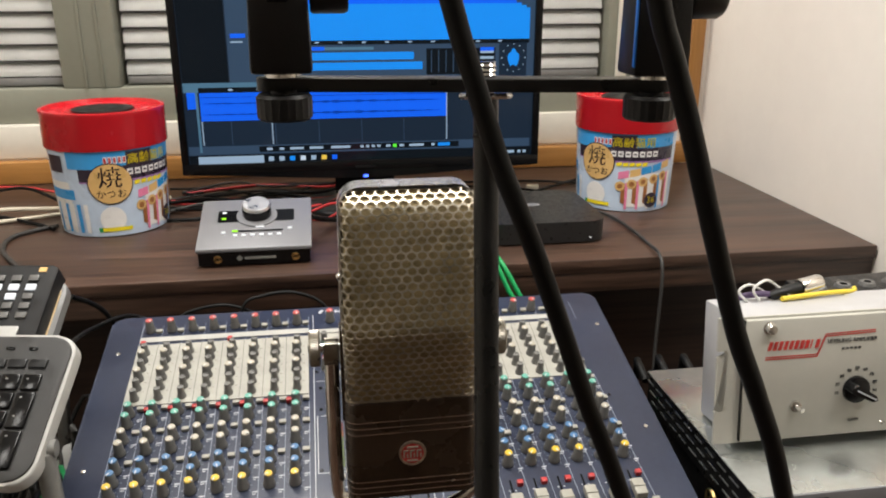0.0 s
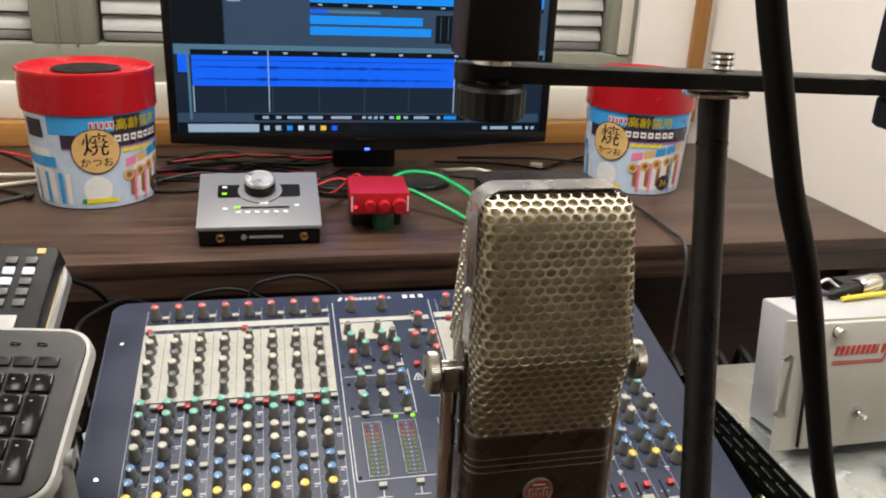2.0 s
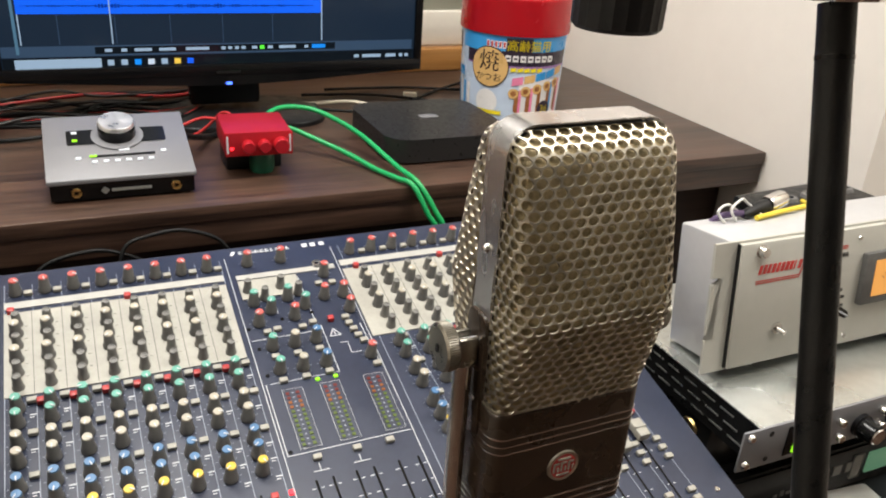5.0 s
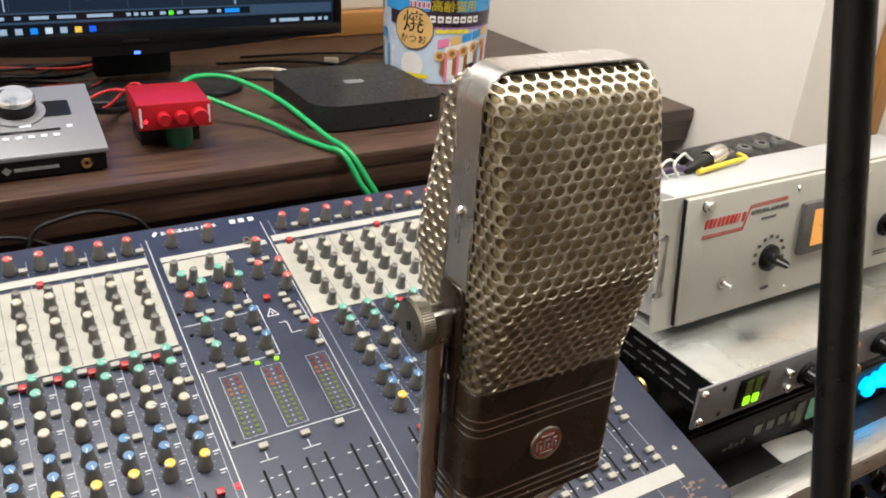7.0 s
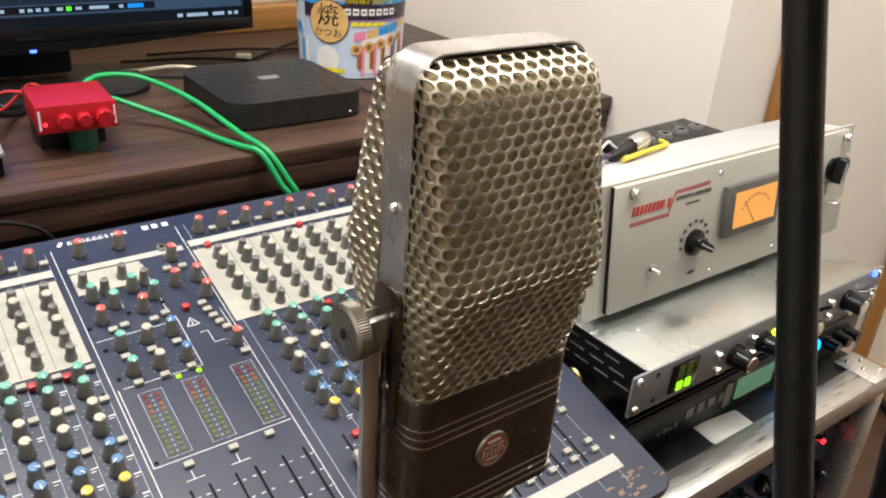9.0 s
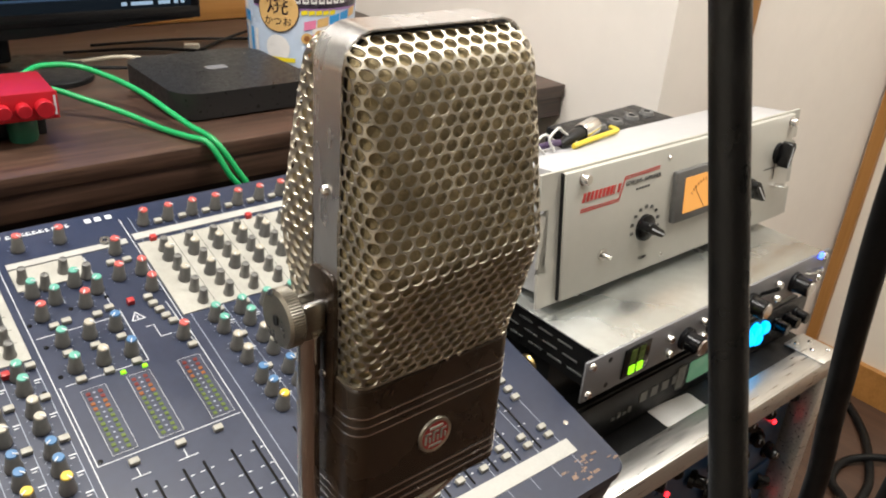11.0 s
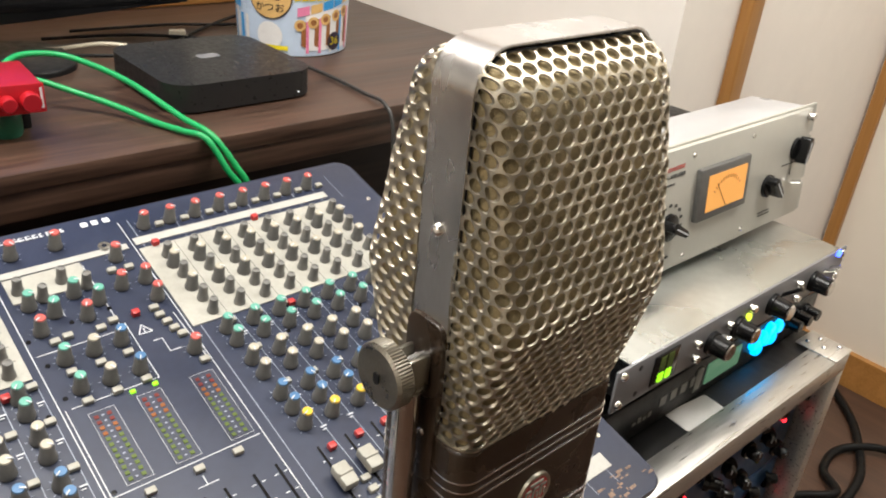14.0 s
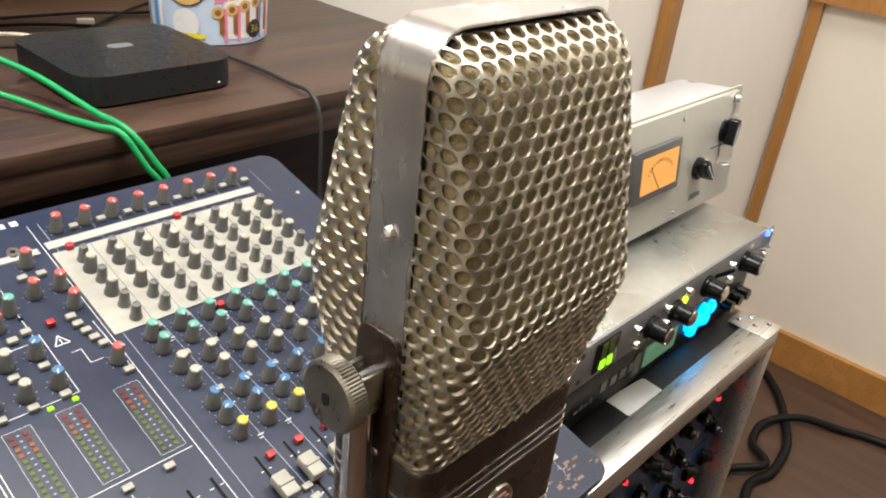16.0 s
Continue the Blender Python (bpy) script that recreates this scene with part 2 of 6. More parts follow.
def solid(name, bm, material, label, category="", kind="", group="", smooth=40, m=None):
    ob = new(name, finish(bm, name, material, smooth))
    if m is not None:
        ob.matrix_basis = m
    return tagged(ob, label, category, group, kind)


def box(x0, x1, y0, y1, z0, z1, bev=0.0, seg=2, bm=None, mi=0):
    own = bm is None
    b = bmesh.new()
    bmesh.ops.create_cube(b, size=1)
    for v in b.verts:
        v.co = Vector((x0 if v.co.x < 0 else x1, y0 if v.co.y < 0 else y1, z0 if v.co.z < 0 else z1))
    if bev:
        bmesh.ops.bevel(b, geom=b.edges[:] + b.verts[:], offset=bev, segments=seg, affect="EDGES", profile=0.5)
    for f in b.faces:
        f.material_index = mi
    return b if own else join(bm, b)


def join(bm, other, m=None):
    if m is not None:
        other.transform(m)
    me = bpy.data.meshes.new("tmp")
    other.to_mesh(me)
    other.free()
    bm.from_mesh(me)
    bpy.data.meshes.remove(me)
    return bm


def lathe(profile, n=32, bm=None, mi=0, m=None, mis=None):
    """Turned shape round z from (radius, height) pairs."""
    b = bmesh.new()
    rings = []
    for r, z in profile:
        if r < 1e-6:
            rings.append([b.verts.new((0, 0, z))])
        else:
            rings.append([b.verts.new((r * math.cos(2 * math.pi * k / n), r * math.sin(2 * math.pi * k / n), z)) for k in range(n)])
    for q, (a, c) in enumerate(zip(rings, rings[1:])):
        for k in range(n):
            k2 = (k + 1) % n
            vs = [a[k % len(a)], a[k2 % len(a)], c[k2 % len(c)], c[k % len(c)]]
            vs = list(dict.fromkeys(vs))
            if len(vs) > 2:
                b.faces.new(vs).material_index = mis[q] if mis else mi
    if m is not None:
        b.transform(m)
    return b if bm is None else join(bm, b)


def tube(points, r, n=10, bm=None, mi=0, sub=6):
    """Round cable or rod along a smooth line through the points."""
    pts = [Vector(p) for p in points]
    if sub > 1 and len(pts) > 2:
        out = []
        for k in range(len(pts) - 1):
            p0, p1, p2, p3 = pts[max(k - 1, 0)], pts[k], pts[k + 1], pts[min(k + 2, len(pts) - 1)]
            for s in range(sub):
                u = s / sub
                out.append(0.5 * ((2 * p1) + (p2 - p0) * u + (2 * p0 - 5 * p1 + 4 * p2 - p3) * u * u + (3 * p1 - p0 - 3 * p2 + p3) * u ** 3))
        pts = out + [pts[-1]]
    b = bmesh.new()
    up, rings = Vector((0.13, 0.27, 0.95)), []
    for k, p in enumerate(pts):
        d = (pts[min(k + 1, len(pts) - 1)] - pts[max(k - 1, 0)]).normalized()
        side = d.cross(up)
        side = side.normalized() if side.length > 1e-4 else Vector((1, 0, 0))
        up = side.cross(d).normalized()
        rings.append([b.verts.new(p + r * (math.cos(2 * math.pi * j / n) * side + math.sin(2 * math.pi * j / n) * up)) for j in range(n)])
    for a, c in zip(rings, rings[1:]):
        for j in range(n):
            b.faces.new((a[j], a[(j + 1) % n], c[(j + 1) % n], c[j])).material_index = mi
    b.faces.new(rings[0]).material_index = mi
    b.faces.new(rings[-1]).material_index = mi
    return b if bm is None else join(bm, b)


def rounded(w, d, r, z0, z1, bev=0.0, n=8, cx=0.0, cy=0.0, corners=(1, 1, 1, 1)):
    """Slab with rounded upright corners (front left, front right, back right, back left)."""
    b = bmesh.new()
    ring = []
    for q, (sx, sy, a0) in enumerate(((-1, -1, 180), (1, -1, 270), (1, 1, 0), (-1, 1, 90))):
        rr = max(r * corners[q], 0.0005)
        for k in range(n + 1):
            a = radians(a0 + 90 * k / n)
            ring.append((cx + sx * (w / 2 - rr) + rr * math.cos(a), cy + sy * (d / 2 - rr) + rr * math.sin(a)))
    lo = [b.verts.new((x, y, z0)) for x, y in ring]
    hi = [b.verts.new((x, y, z1)) for x, y in ring]
    for k in range(len(ring)):
        k2 = (k + 1) % len(ring)
        b.faces.new((lo[k], lo[k2], hi[k2], hi[k]))
    b.faces.new(lo)
    top = b.faces.new(hi)
    if bev:
        bmesh.ops.bevel(b, geom=list(top.edges), offset=bev, segments=3, affect="EDGES", profile=0.5)
    return b


def flat(x0, x1, y0, y1, z, bm=None, mi=0, t=0.0006):
    """A thin printed or stuck-on patch lying in x and y."""
    return box(x0, x1, y0, y1, z, z + t, bm=bm, mi=mi)


def lettering(text, size, m, material, parent, thick=0.0003, name="lettering"):
    """Text in the built-in font as a thin mesh; m places its x along the line and its y upwards."""
    cu = bpy.data.curves.new(name, "FONT")
    cu.body, cu.size, cu.align_x, cu.align_y, cu.extrude, cu.resolution_u = text, size, "CENTER", "CENTER", thick, 2
    tmp = bpy.data.objects.new(name, cu)
    scene.collection.objects.link(tmp)
    dg = bpy.context.evaluated_depsgraph_get()
    dg.update()
    me = bpy.data.meshes.new_from_object(tmp.evaluated_get(dg))
    bpy.data.objects.remove(tmp)
    bpy.data.curves.remove(cu)
    me.materials.clear()
    me.materials.append(material)
    ob = new(name, me)
    ob.parent, ob.matrix_basis = parent, m
    return ob


UPFACE = pose(0, 0, 0, 90, 0, 0)   # lies a flat pattern on a wall that faces the room's front


# ---------- the setting ----------
WALLX, BACKY, DESKZ = 0.832, 1.462, 0.768
solid("floor", box(-1.9, 2.1, -4.7, 1.75, -0.05, 0.0), M_FLOOR, "dark brown wooden floor with long boards", "floor", "structure")
solid("ceiling", box(-1.9, 2.1, -4.7, 1.75, 2.45, 2.5), M_CEIL, "plain off-white painted ceiling", "ceiling", "structure")
solid("wall_west", box(-1.75, -1.65, -4.6, 1.6, 0, 2.45), M_WALL2, "plain cream painted side wall", "wall", "structure")
# Unseen end wall, set far back so the metal reflects a dark room.
solid("wall_south_unseen", box(-1.75, 1.85, -4.7, -4.6, 0, 2.45), M_WALL2, "unseen cream wall behind the camera, set back for dark reflections", "wall", "structure")


def prism(points, z0, z1):
    b = bmesh.new()
    lo, hi = [b.verts.new((x, y, z0)) for x, y in points], [b.verts.new((x, y, z1)) for x, y in points]
    for k in range(len(points)):
        k2 = (k + 1) % len(points)
        b.faces.new((lo[k], lo[k2], hi[k2], hi[k]))
    b.faces.new(lo), b.faces.new(hi)
    return b


EC, ED, EN = Vector((1.665, 0.668)), Vector((0, -1)), Vector((-1, 0))   # corner of the east wall, its line, and towards the room


def east(s0, s1, thick):
    """A strip along the east wall from s0 to s1 metres from the corner, standing proud by thick."""
    a, c = EC + ED * s0, EC + ED * s1
    return [tuple(a), tuple(c), tuple(c + EN * thick), tuple(a + EN * thick)]


solid("wall_east", prism(east(-0.0, 1.55, -0.08), 0, 2.45), M_WALL2, "cream painted panelled wall with wooden strips", "wall", "structure", smooth=0)
ee = EC + ED * 1.55
solid("wall_east_far", prism([tuple(ee), (ee.x + 0.1, ee.y), (ee.x + 0.1, -4.7), (ee.x, -4.7)], 0, 2.45), M_WALL2, "plain cream painted wall", "wall", "structure", smooth=0)
solid("wall_nib", prism([(WALLX, 0.645), (1.665, 0.668), (1.745, 0.668), (1.745, 1.60), (WALLX, 1.60)], 0, 2.45), M_WALL, "off-white plastered wall beside the desk", "wall", "structure", smooth=0)
# back wall below, beside and above the window
solid("wall_north", box(-1.65, WALLX, BACKY, 1.60, 0, 0.815), M_WALL, "off-white plastered wall under the window", "wall", "structure")
solid("wall_north_side", box(0.665, WALLX, BACKY, 1.60, 0.815, 2.45), M_WALL, "off-white plastered strip of wall beside the window", "wall", "structure")
solid("wall_north_head", box(-1.65, 0.665, BACKY, 1.60, 2.1, 2.45), M_WALL, "off-white plastered wall over the window", "wall", "structure")
solid("window_ledge", box(-1.65, 0.665, BACKY - 0.004, 1.60, 0.815, 0.883, 0.004), M_LEDGE, "white painted window ledge behind the desk", "ledge", "structure")
solid("sill_rail", box(-1.65, 0.80, BACKY - 0.028, BACKY, DESKZ, 0.813, 0.003), M_TRIMX, "orange pine rail along the back of the desk", "trim", "structure")
solid("corner_trim", box(0.785, 0.815, BACKY - 0.018, BACKY, 0.813, 2.4, 0.002), M_TRIM, "upright orange pine strip in the wall corner", "trim", "structure")
NIB = 1.58
solid("wall_batten", box(0.153, 0.187, -0.020, 0.0, 0.0, 2.4, 0.002), M_TRIM, "upright orange pine strip on the end wall", "trim", "structure", m=pose(WALLX, 0.645, 0, 0, 0, NIB))
solid("panel_batten", prism(east(0.006, 0.032, 0.014), 0.085, 0.828), M_TRIM, "thin upright wooden strip on the cream wall", "trim", "structure", smooth=0)
solid("panel_batten_high", prism(east(0.006, 0.032, 0.014), 0.866, 2.4), M_TRIM, "thin upright wooden strip on the cream wall", "trim", "structure", smooth=0)
solid("dado_rail", prism(east(0.0, 1.55, 0.020), 0.828, 0.866), M_TRIMX, "orange pine rail along the cream wall", "trim", "structure", smooth=0)
solid("baseboard", prism(east(0.0, 1.55, 0.017), 0.0, 0.085), M_TRIMX, "orange pine baseboard at the foot of the wall", "baseboard", "structure", smooth=0)
solid("baseboard_end", box(0.0, 0.81, -0.016, 0.0, 0.0, 0.085, 0.003), M_TRIMX, "orange pine baseboard at the end wall", "baseboard", "structure", m=pose(WALLX, 0.645, 0, 0, 0, NIB))

win = thing("window_1", pose(0, 0, 0), "wide window with grey-green frame and lowered white blinds", "window", kind="structure")
part("night_backing", box(-1.65, 0.665, 1.575, 1.60, 0.883, 2.1), M_NIGHT, win)
part("window_sill", box(-1.65, 0.665, 1.476, 1.575, 0.883, 0.952, 0.003), M_WFRAME, win)
part("window_mullion", box(-0.522, -0.412, 1.476, 1.545, 0.952, 2.1, 0.003), M_WFRAME, win)
part("mullion_bead", box(-0.480, -0.474, 1.472, 1.476, 0.952, 2.1, 0.001), M_WFRAME, win)
part("mullion_bead", box(-0.446, -0.441, 1.472, 1.476, 0.952, 2.1, 0.001), M_WFRAME, win)
part("window_jamb", box(0.606, 0.665, 1.476, 1.545, 0.952, 2.1, 0.003), M_WFRAME, win)
part("jamb_face", box(0.626, 0.652, 1.470, 1.476, 0.952, 2.1, 0.002), M_LEDGE, win)


def slat(x0, x1):
    b = bmesh.new()
    rows = []
    for k in range(6):
        a = k / 5 - 0.5
        y, z = a * 0.020, a * 0.026 + 0.004 * (1 - 4 * a * a)
        rows.append([b.verts.new((x0, y - 0.004 * (1 - 4 * a * a), z)), b.verts.new((x1, y - 0.004 * (1 - 4 * a * a), z))])
    for a, c in zip(rows, rows[1:]):
        b.faces.new((a[0], a[1], c[1], c[0]))
    bmesh.ops.solidify(b, geom=b.faces[:], thickness=0.0008)
    return b


for x0, x1 in ((-1.62, -0.530), (-0.404, 0.600)):
    blind = thing("window_blind", pose(0, 1.518, 0.955), "lowered white slatted blind with glossy slats", "blind", "blinds")
    me = finish(slat(x0, x1), "slat", M_BLIND)
    part("bottom_rail", box(x0, x1, -0.010, 0.010, 0.0, 0.016, 0.003), M_NIGHT, blind)
    for k in range(34):
        piece("slat", me, blind, pose(0, 0, 0.032 + k * 0.0315))

# ---------- desk ----------
desk = thing("desk", pose(0, 0, 0), "long built-in desk in dark walnut laminate", "desk")
part("desktop", box(-1.62, WALLX - 0.003, 0.822, 1.434, DESKZ - 0.020, DESKZ, 0.0025), M_DESK, desk, "dark walnut laminate top")
part("edge_band", box(-1.62, WALLX - 0.003, 0.826, 0.856, DESKZ - 0.052, DESKZ - 0.020, 0.002), M_DESK, desk)
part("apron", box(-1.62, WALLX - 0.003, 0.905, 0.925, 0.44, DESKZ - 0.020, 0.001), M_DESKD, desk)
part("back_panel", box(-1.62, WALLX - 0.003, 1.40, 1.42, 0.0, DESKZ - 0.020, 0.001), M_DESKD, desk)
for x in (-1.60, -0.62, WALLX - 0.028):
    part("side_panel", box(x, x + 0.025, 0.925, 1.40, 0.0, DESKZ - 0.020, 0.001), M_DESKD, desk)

# ---------- mixing console ----------
SLOPE = 14.07
console = thing("mixing_console", pose(0.0, 0.26, 0.647, SLOPE, 0, 0), "dark navy mixing console with ivory equaliser panels and coloured knobs", "mixer")
CX0, CX1, CL = -0.279, 0.333, 0.469
part("top_panel", rounded(CX1 - CX0, CL, 0.012, -0.012, 0.0, 0.003, cx=(CX0 + CX1) / 2, cy=CL / 2), M_NAVY, console, "navy enamelled top panel")
b = bmesh.new()
lo, hi = [], []
for x, y in ((CX0 + 0.012, 0.006), (CX1 - 0.012, 0.006), (CX1 - 0.012, CL - 0.006), (CX0 + 0.012, CL - 0.006)):
    hi.append(b.verts.new((x, y, -0.0121)))
    lo.append(b.verts.new((x, y, -0.055 - 0.05 * (y > 0.2))))
for k in range(4):
    b.faces.new((lo[k], lo[(k + 1) % 4], hi[(k + 1) % 4], hi[k]))
b.faces.new(lo), b.faces.new(hi)
part("chassis", b, M_NAVYW, console, "navy steel underside")
for x0, x1 in ((CX0 + 0.001, CX0 + 0.030), (CX1 - 0.030, CX1 - 0.001)):
    part("end_cheek", box(x0, x1, 0.003, CL - 0.004, -0.050, -0.0125, 0.006), M_NAVYW, console)
for x, y in ((-0.262, 0.40), (-0.262, 0.22), (0.318, 0.40), (0.314, 0.06), (0.316, 0.22)):
    part("screw", lathe([(0, 0.0014), (0.0022, 0.0012), (0.0028, 0.0004), (0.0028, 0)], 10), M_CHROME, console, m=pose(x, y, 0.0))
# ivory equaliser panels and strips
for x0, x1 in ((-0.241, -0.043), (0.079, 0.279)):
    part("equaliser_panel", flat(x0, x1, 0.309, 0.412, 0.0, t=0.0012), M_PLATE, console, "ivory printed panel round the knobs")
    part("label_strip", flat(x0, x1, 0.418, 0.427, 0.0, t=0.0010), M_STRIPTAPE, console)
part("equaliser_panel", flat(-0.031, 0.029, 0.386, 0.414, 0.0, t=0.0012), M_PLATE, console)
part("label_strip", flat(-0.031, 0.072, 0.416, 0.423, 0.0, t=0.0010), M_STRIPTAPE, console)
part("label_strip", flat(0.080, 0.302, 0.033, 0.047, 0.0, t=0.0010), M_STRIPTAPE, console)
part("label_strip", flat(-0.241, -0.043, 0.033, 0.047, 0.0, t=0.0010), M_STRIPTAPE, console)


def knob_mesh(cap, r=0.0051, h=0.0150, body=M_KNOB):
    b = lathe([(0, 0.0), (r + 0.0010, 0.0), (r + 0.0008, 0.0030), (r, 0.0040), (r - 0.0007, h), (r - 0.0010, h + 0.0004)], 12, mi=0)
    lathe([(r - 0.0010, h + 0.0004), (r - 0.0014, h + 0.0016), (0, h + 0.0018)], 12, bm=b, mi=1)
    box(-0.0004, 0.0004, -r + 0.0006, -0.0005, h + 0.0012, h + 0.0024, bm=b, mi=2)
    return finish(b, "knob", [body, cap, M_PRINT])


KNOBS = {c: knob_mesh(m) for c, m in CAPS.items()}
b = lathe([(0, 0.0), (0.0050, 0.0), (0.0049, 0.0030), (0.0042, 0.0040), (0.0036, 0.0140)], 12, mi=0)
lathe([(0.0036, 0.0140), (0.0033, 0.0150), (0.0026, 0.0151)], 12, bm=b, mi=1)
lathe([(0.0026, 0.0151), (0.0022, 0.0144), (0, 0.0144)], 12, bm=b, mi=0)
box(-0.0004, 0.0004, -0.0030, -0.0005, 0.0146, 0.0155, bm=b, mi=1)
KNOBS["darktall"] = finish(b, "knob", [M_KNOBM, M_KNOBL])
BTN_I = finish(box(-0.0037, 0.0037, -0.0025, 0.0025, 0, 0.0042, 0.0007), "button", M_BTN)
BTN_R = finish(box(-0.0030, 0.0030, -0.0027, 0.0027, 0, 0.0052, 0.0008), "button", M_REDBTN)
DOT = finish(lathe([(0, 0.0009), (0.0017, 0.0007), (0.0020, 0)], 10), "socket", M_BLACKG)
marks = bmesh.new()     # fine printed ticks and rules
dim = bmesh.new()       # paler printed rules


def tick(x0, x1, y0, y1, bm=marks):
    vs = [bm.verts.new((x, y, 0.0013)) for x, y in ((x0, y0), (x1, y0), (x1, y1), (x0, y1))]
    bm.faces.new(vs)


def rule(x0, y0, x1, y1, w=0.0007, bm=marks):
    d = Vector((x1 - x0, y1 - y0, 0)).normalized()
    n = Vector((-d.y, d.x, 0)) * w / 2
    a, c = Vector((x0, y0, 0.0007)), Vector((x1, y1, 0.0007))
    bm.faces.new([bm.verts.new(p) for p in (a + n, a - n, c - n, c + n)])


def knob(colour, x, y):
    ob = piece("knob", KNOBS[colour], console, pose(x, y, 0.0008, 0, 0, random.uniform(-70, 70)))
    for a in (-130, -80, -40, 0, 40, 80, 130):
        c, s = math.sin(radians(a)), math.cos(radians(a))
        rule(x + 0.0070 * c, y + 0.0070 * s, x + 0.0085 * c, y + 0.0085 * s, 0.0005, dim)
    return ob


ROWS = (("red", 0.4395), ("grey", 0.3955), ("cream", 0.3825), ("grey", 0.3675), ("cream", 0.3510), ("grey", 0.3350), ("grey", 0.3185),
        ("green", 0.2950), ("green", 0.2793), ("cream", 0.2567), ("cream", 0.2400), ("blue", 0.2160), ("blue", 0.2002), ("yellow", 0.1836))
EQR = {0.3955: "darktall", 0.3675: "darktall", 0.3350: "darktall", 0.3185: "darktall"}
seams = bmesh.new()


def strip_x(bank, c, y):
    """Middle of a channel strip; the strips of the second bank lean a little."""
    return 0.0950 + 0.0244 * c + max(0, 0.415 - y) * 0.05 if bank else -0.2310 + 0.0249 * c


for bank, x0 in enumerate((-0.2310, 0.0945)):
    for c in range(8):
        x = strip_x(bank, c, 0.36)
        for colour, y in ROWS:
            knob(EQR.get(y, colour), strip_x(bank, c, y) + (0.001 if y in EQR else 0), y)
        piece("button", BTN_I, console, pose(x + 0.0105, 0.4365, 0))
        for y in (0.267, 0.225):
            piece("button", BTN_I, console, pose(strip_x(bank, c, y) + 0.0108, y, 0))
        piece("button", BTN_I, console, pose(x + 0.0105, 0.301, 0.001))
        if c in (0, 4):
            piece("button", BTN_R, console, pose(x - 0.004, 0.4125, 0.001))
        if (bank == 0 and c > 0) or bank == 1 and c == 3:
            piece("button", BTN_R, console, pose(x - 0.0075, 0.298, 0.001))
        x = strip_x(bank, c, 0.12)
        piece("button", BTN_R, console, pose(x + 0.0035, 0.1565, 0))
        for y in (0.066, 0.057):
            piece("button", BTN_I, console, pose(x + 0.0088, y, 0))
        for y in (0.122, 0.112, 0.102):
            piece("button", BTN_I, console, pose(x + 0.0098, y, 0))
        if c % 3 == 1:
            piece("socket", DOT, console, pose(x + 0.0118, 0.2725, 0))
        # rules between strips and printed scales
        rule(x + 0.0145, 0.020, strip_x(bank, c, 0.308) + 0.0140, 0.308, 0.0006, dim)
        rule(x + 0.0140, 0.413, x + 0.0140, 0.450, 0.0006, dim)
        if c < 7:
            tick(strip_x(bank, c, 0.36) + 0.0125, strip_x(bank, c, 0.36) + 0.0130, 0.310, 0.411, seams)
        for y in (0.330, 0.345, 0.361, 0.376, 0.392):
            tick(strip_x(bank, c, y) + 0.0066, strip_x(bank, c, y) + 0.0092, y, y + 0.0006, seams)
        for y in (0.250, 0.209, 0.193, 0.286, 0.175):
            x = strip_x(bank, c, y)
            tick(x + 0.0088, x + 0.0140, y, y + 0.0011)
            tick(x + 0.0088, x + 0.0122, y - 0.0026, y - 0.0018)
        x = strip_x(bank, c, 0.10)
        # fader slot with its scale
        part("fader_slot", flat(x - 0.0072, x - 0.0056, 0.050, 0.162, 0.0003, t=0.0005), M_BLACKG, console)
        for k in range(6):
            tick(x - 0.0105, x - 0.0082, 0.058 + k * 0.018, 0.0588 + k * 0.018)
            tick(x - 0.0040, x - 0.0022, 0.058 + k * 0.018, 0.0588 + k * 0.018)
        b = box(-0.0060, 0.0060, -0.0100, 0.0100, 0.004, 0.0125, 0.0016)
        for v in b.verts:
            if abs(v.co.y) < 0.004 and v.co.z > 0.01:
                v.co.z -= 0.003
        box(-0.0058, 0.0058, -0.0012, 0.0012, 0.0105, 0.0138, 0.0005, bm=b)
        box(-0.0008, 0.0008, -0.0030, 0.0030, 0.0, 0.0045, bm=b)
        part("fader_cap", b, M_BTN, console, m=pose(x - 0.0064, (0.128, 0.131, 0.127, 0.130, 0.126, 0.129, 0.124, 0.132)[c], 0.0))
    rule(x0 - 0.0095, 0.020, x0 - 0.0095, 0.452, 0.0007, dim)

# master section
for colour, x, y in (("red", -0.016, 0.440), ("red", 0.019, 0.440), ("red", 0.057, 0.408), ("darktall", -0.024, 0.398), ("darktall", -0.010, 0.384),
                     ("darktall", 0.009, 0.398), ("darktall", 0.024, 0.385), ("green", -0.022, 0.379), ("green", -0.008, 0.365), ("green", 0.012, 0.380),
                     ("green", 0.026, 0.365), ("red", 0.048, 0.374), ("red", 0.068, 0.374), ("red", -0.023, 0.350), ("red", 0.012, 0.352), ("red", 0.068, 0.351),
                     ("green", -0.018, 0.316), ("cream", 0.003, 0.316), ("blue", 0.024, 0.317), ("green", -0.018, 0.286), ("cream", 0.003, 0.285),
                     ("blue", 0.025, 0.285), ("red", 0.069, 0.286)):
    knob(colour, x, y)
for x, y in ((-0.018, 0.336), (-0.008, 0.338), (0.016, 0.336), (0.027, 0.340), (-0.018, 0.303), (0.003, 0.303), (0.024, 0.304), (-0.018, 0.273), (0.003, 0.273),
             (0.025, 0.274), (0.060, 0.340), (0.061, 0.331), (0.063, 0.322), (0.065, 0.313), (0.068, 0.305), (-0.0115, 0.1845), (0.023, 0.185), (0.0525, 0.1855),
             (0.048, 0.394), (0.062, 0.393), (0.071, 0.273)):
    piece("button", BTN_I, console, pose(x, y, 0))
piece("button", BTN_R, console, pose(0.045, 0.340, 0))
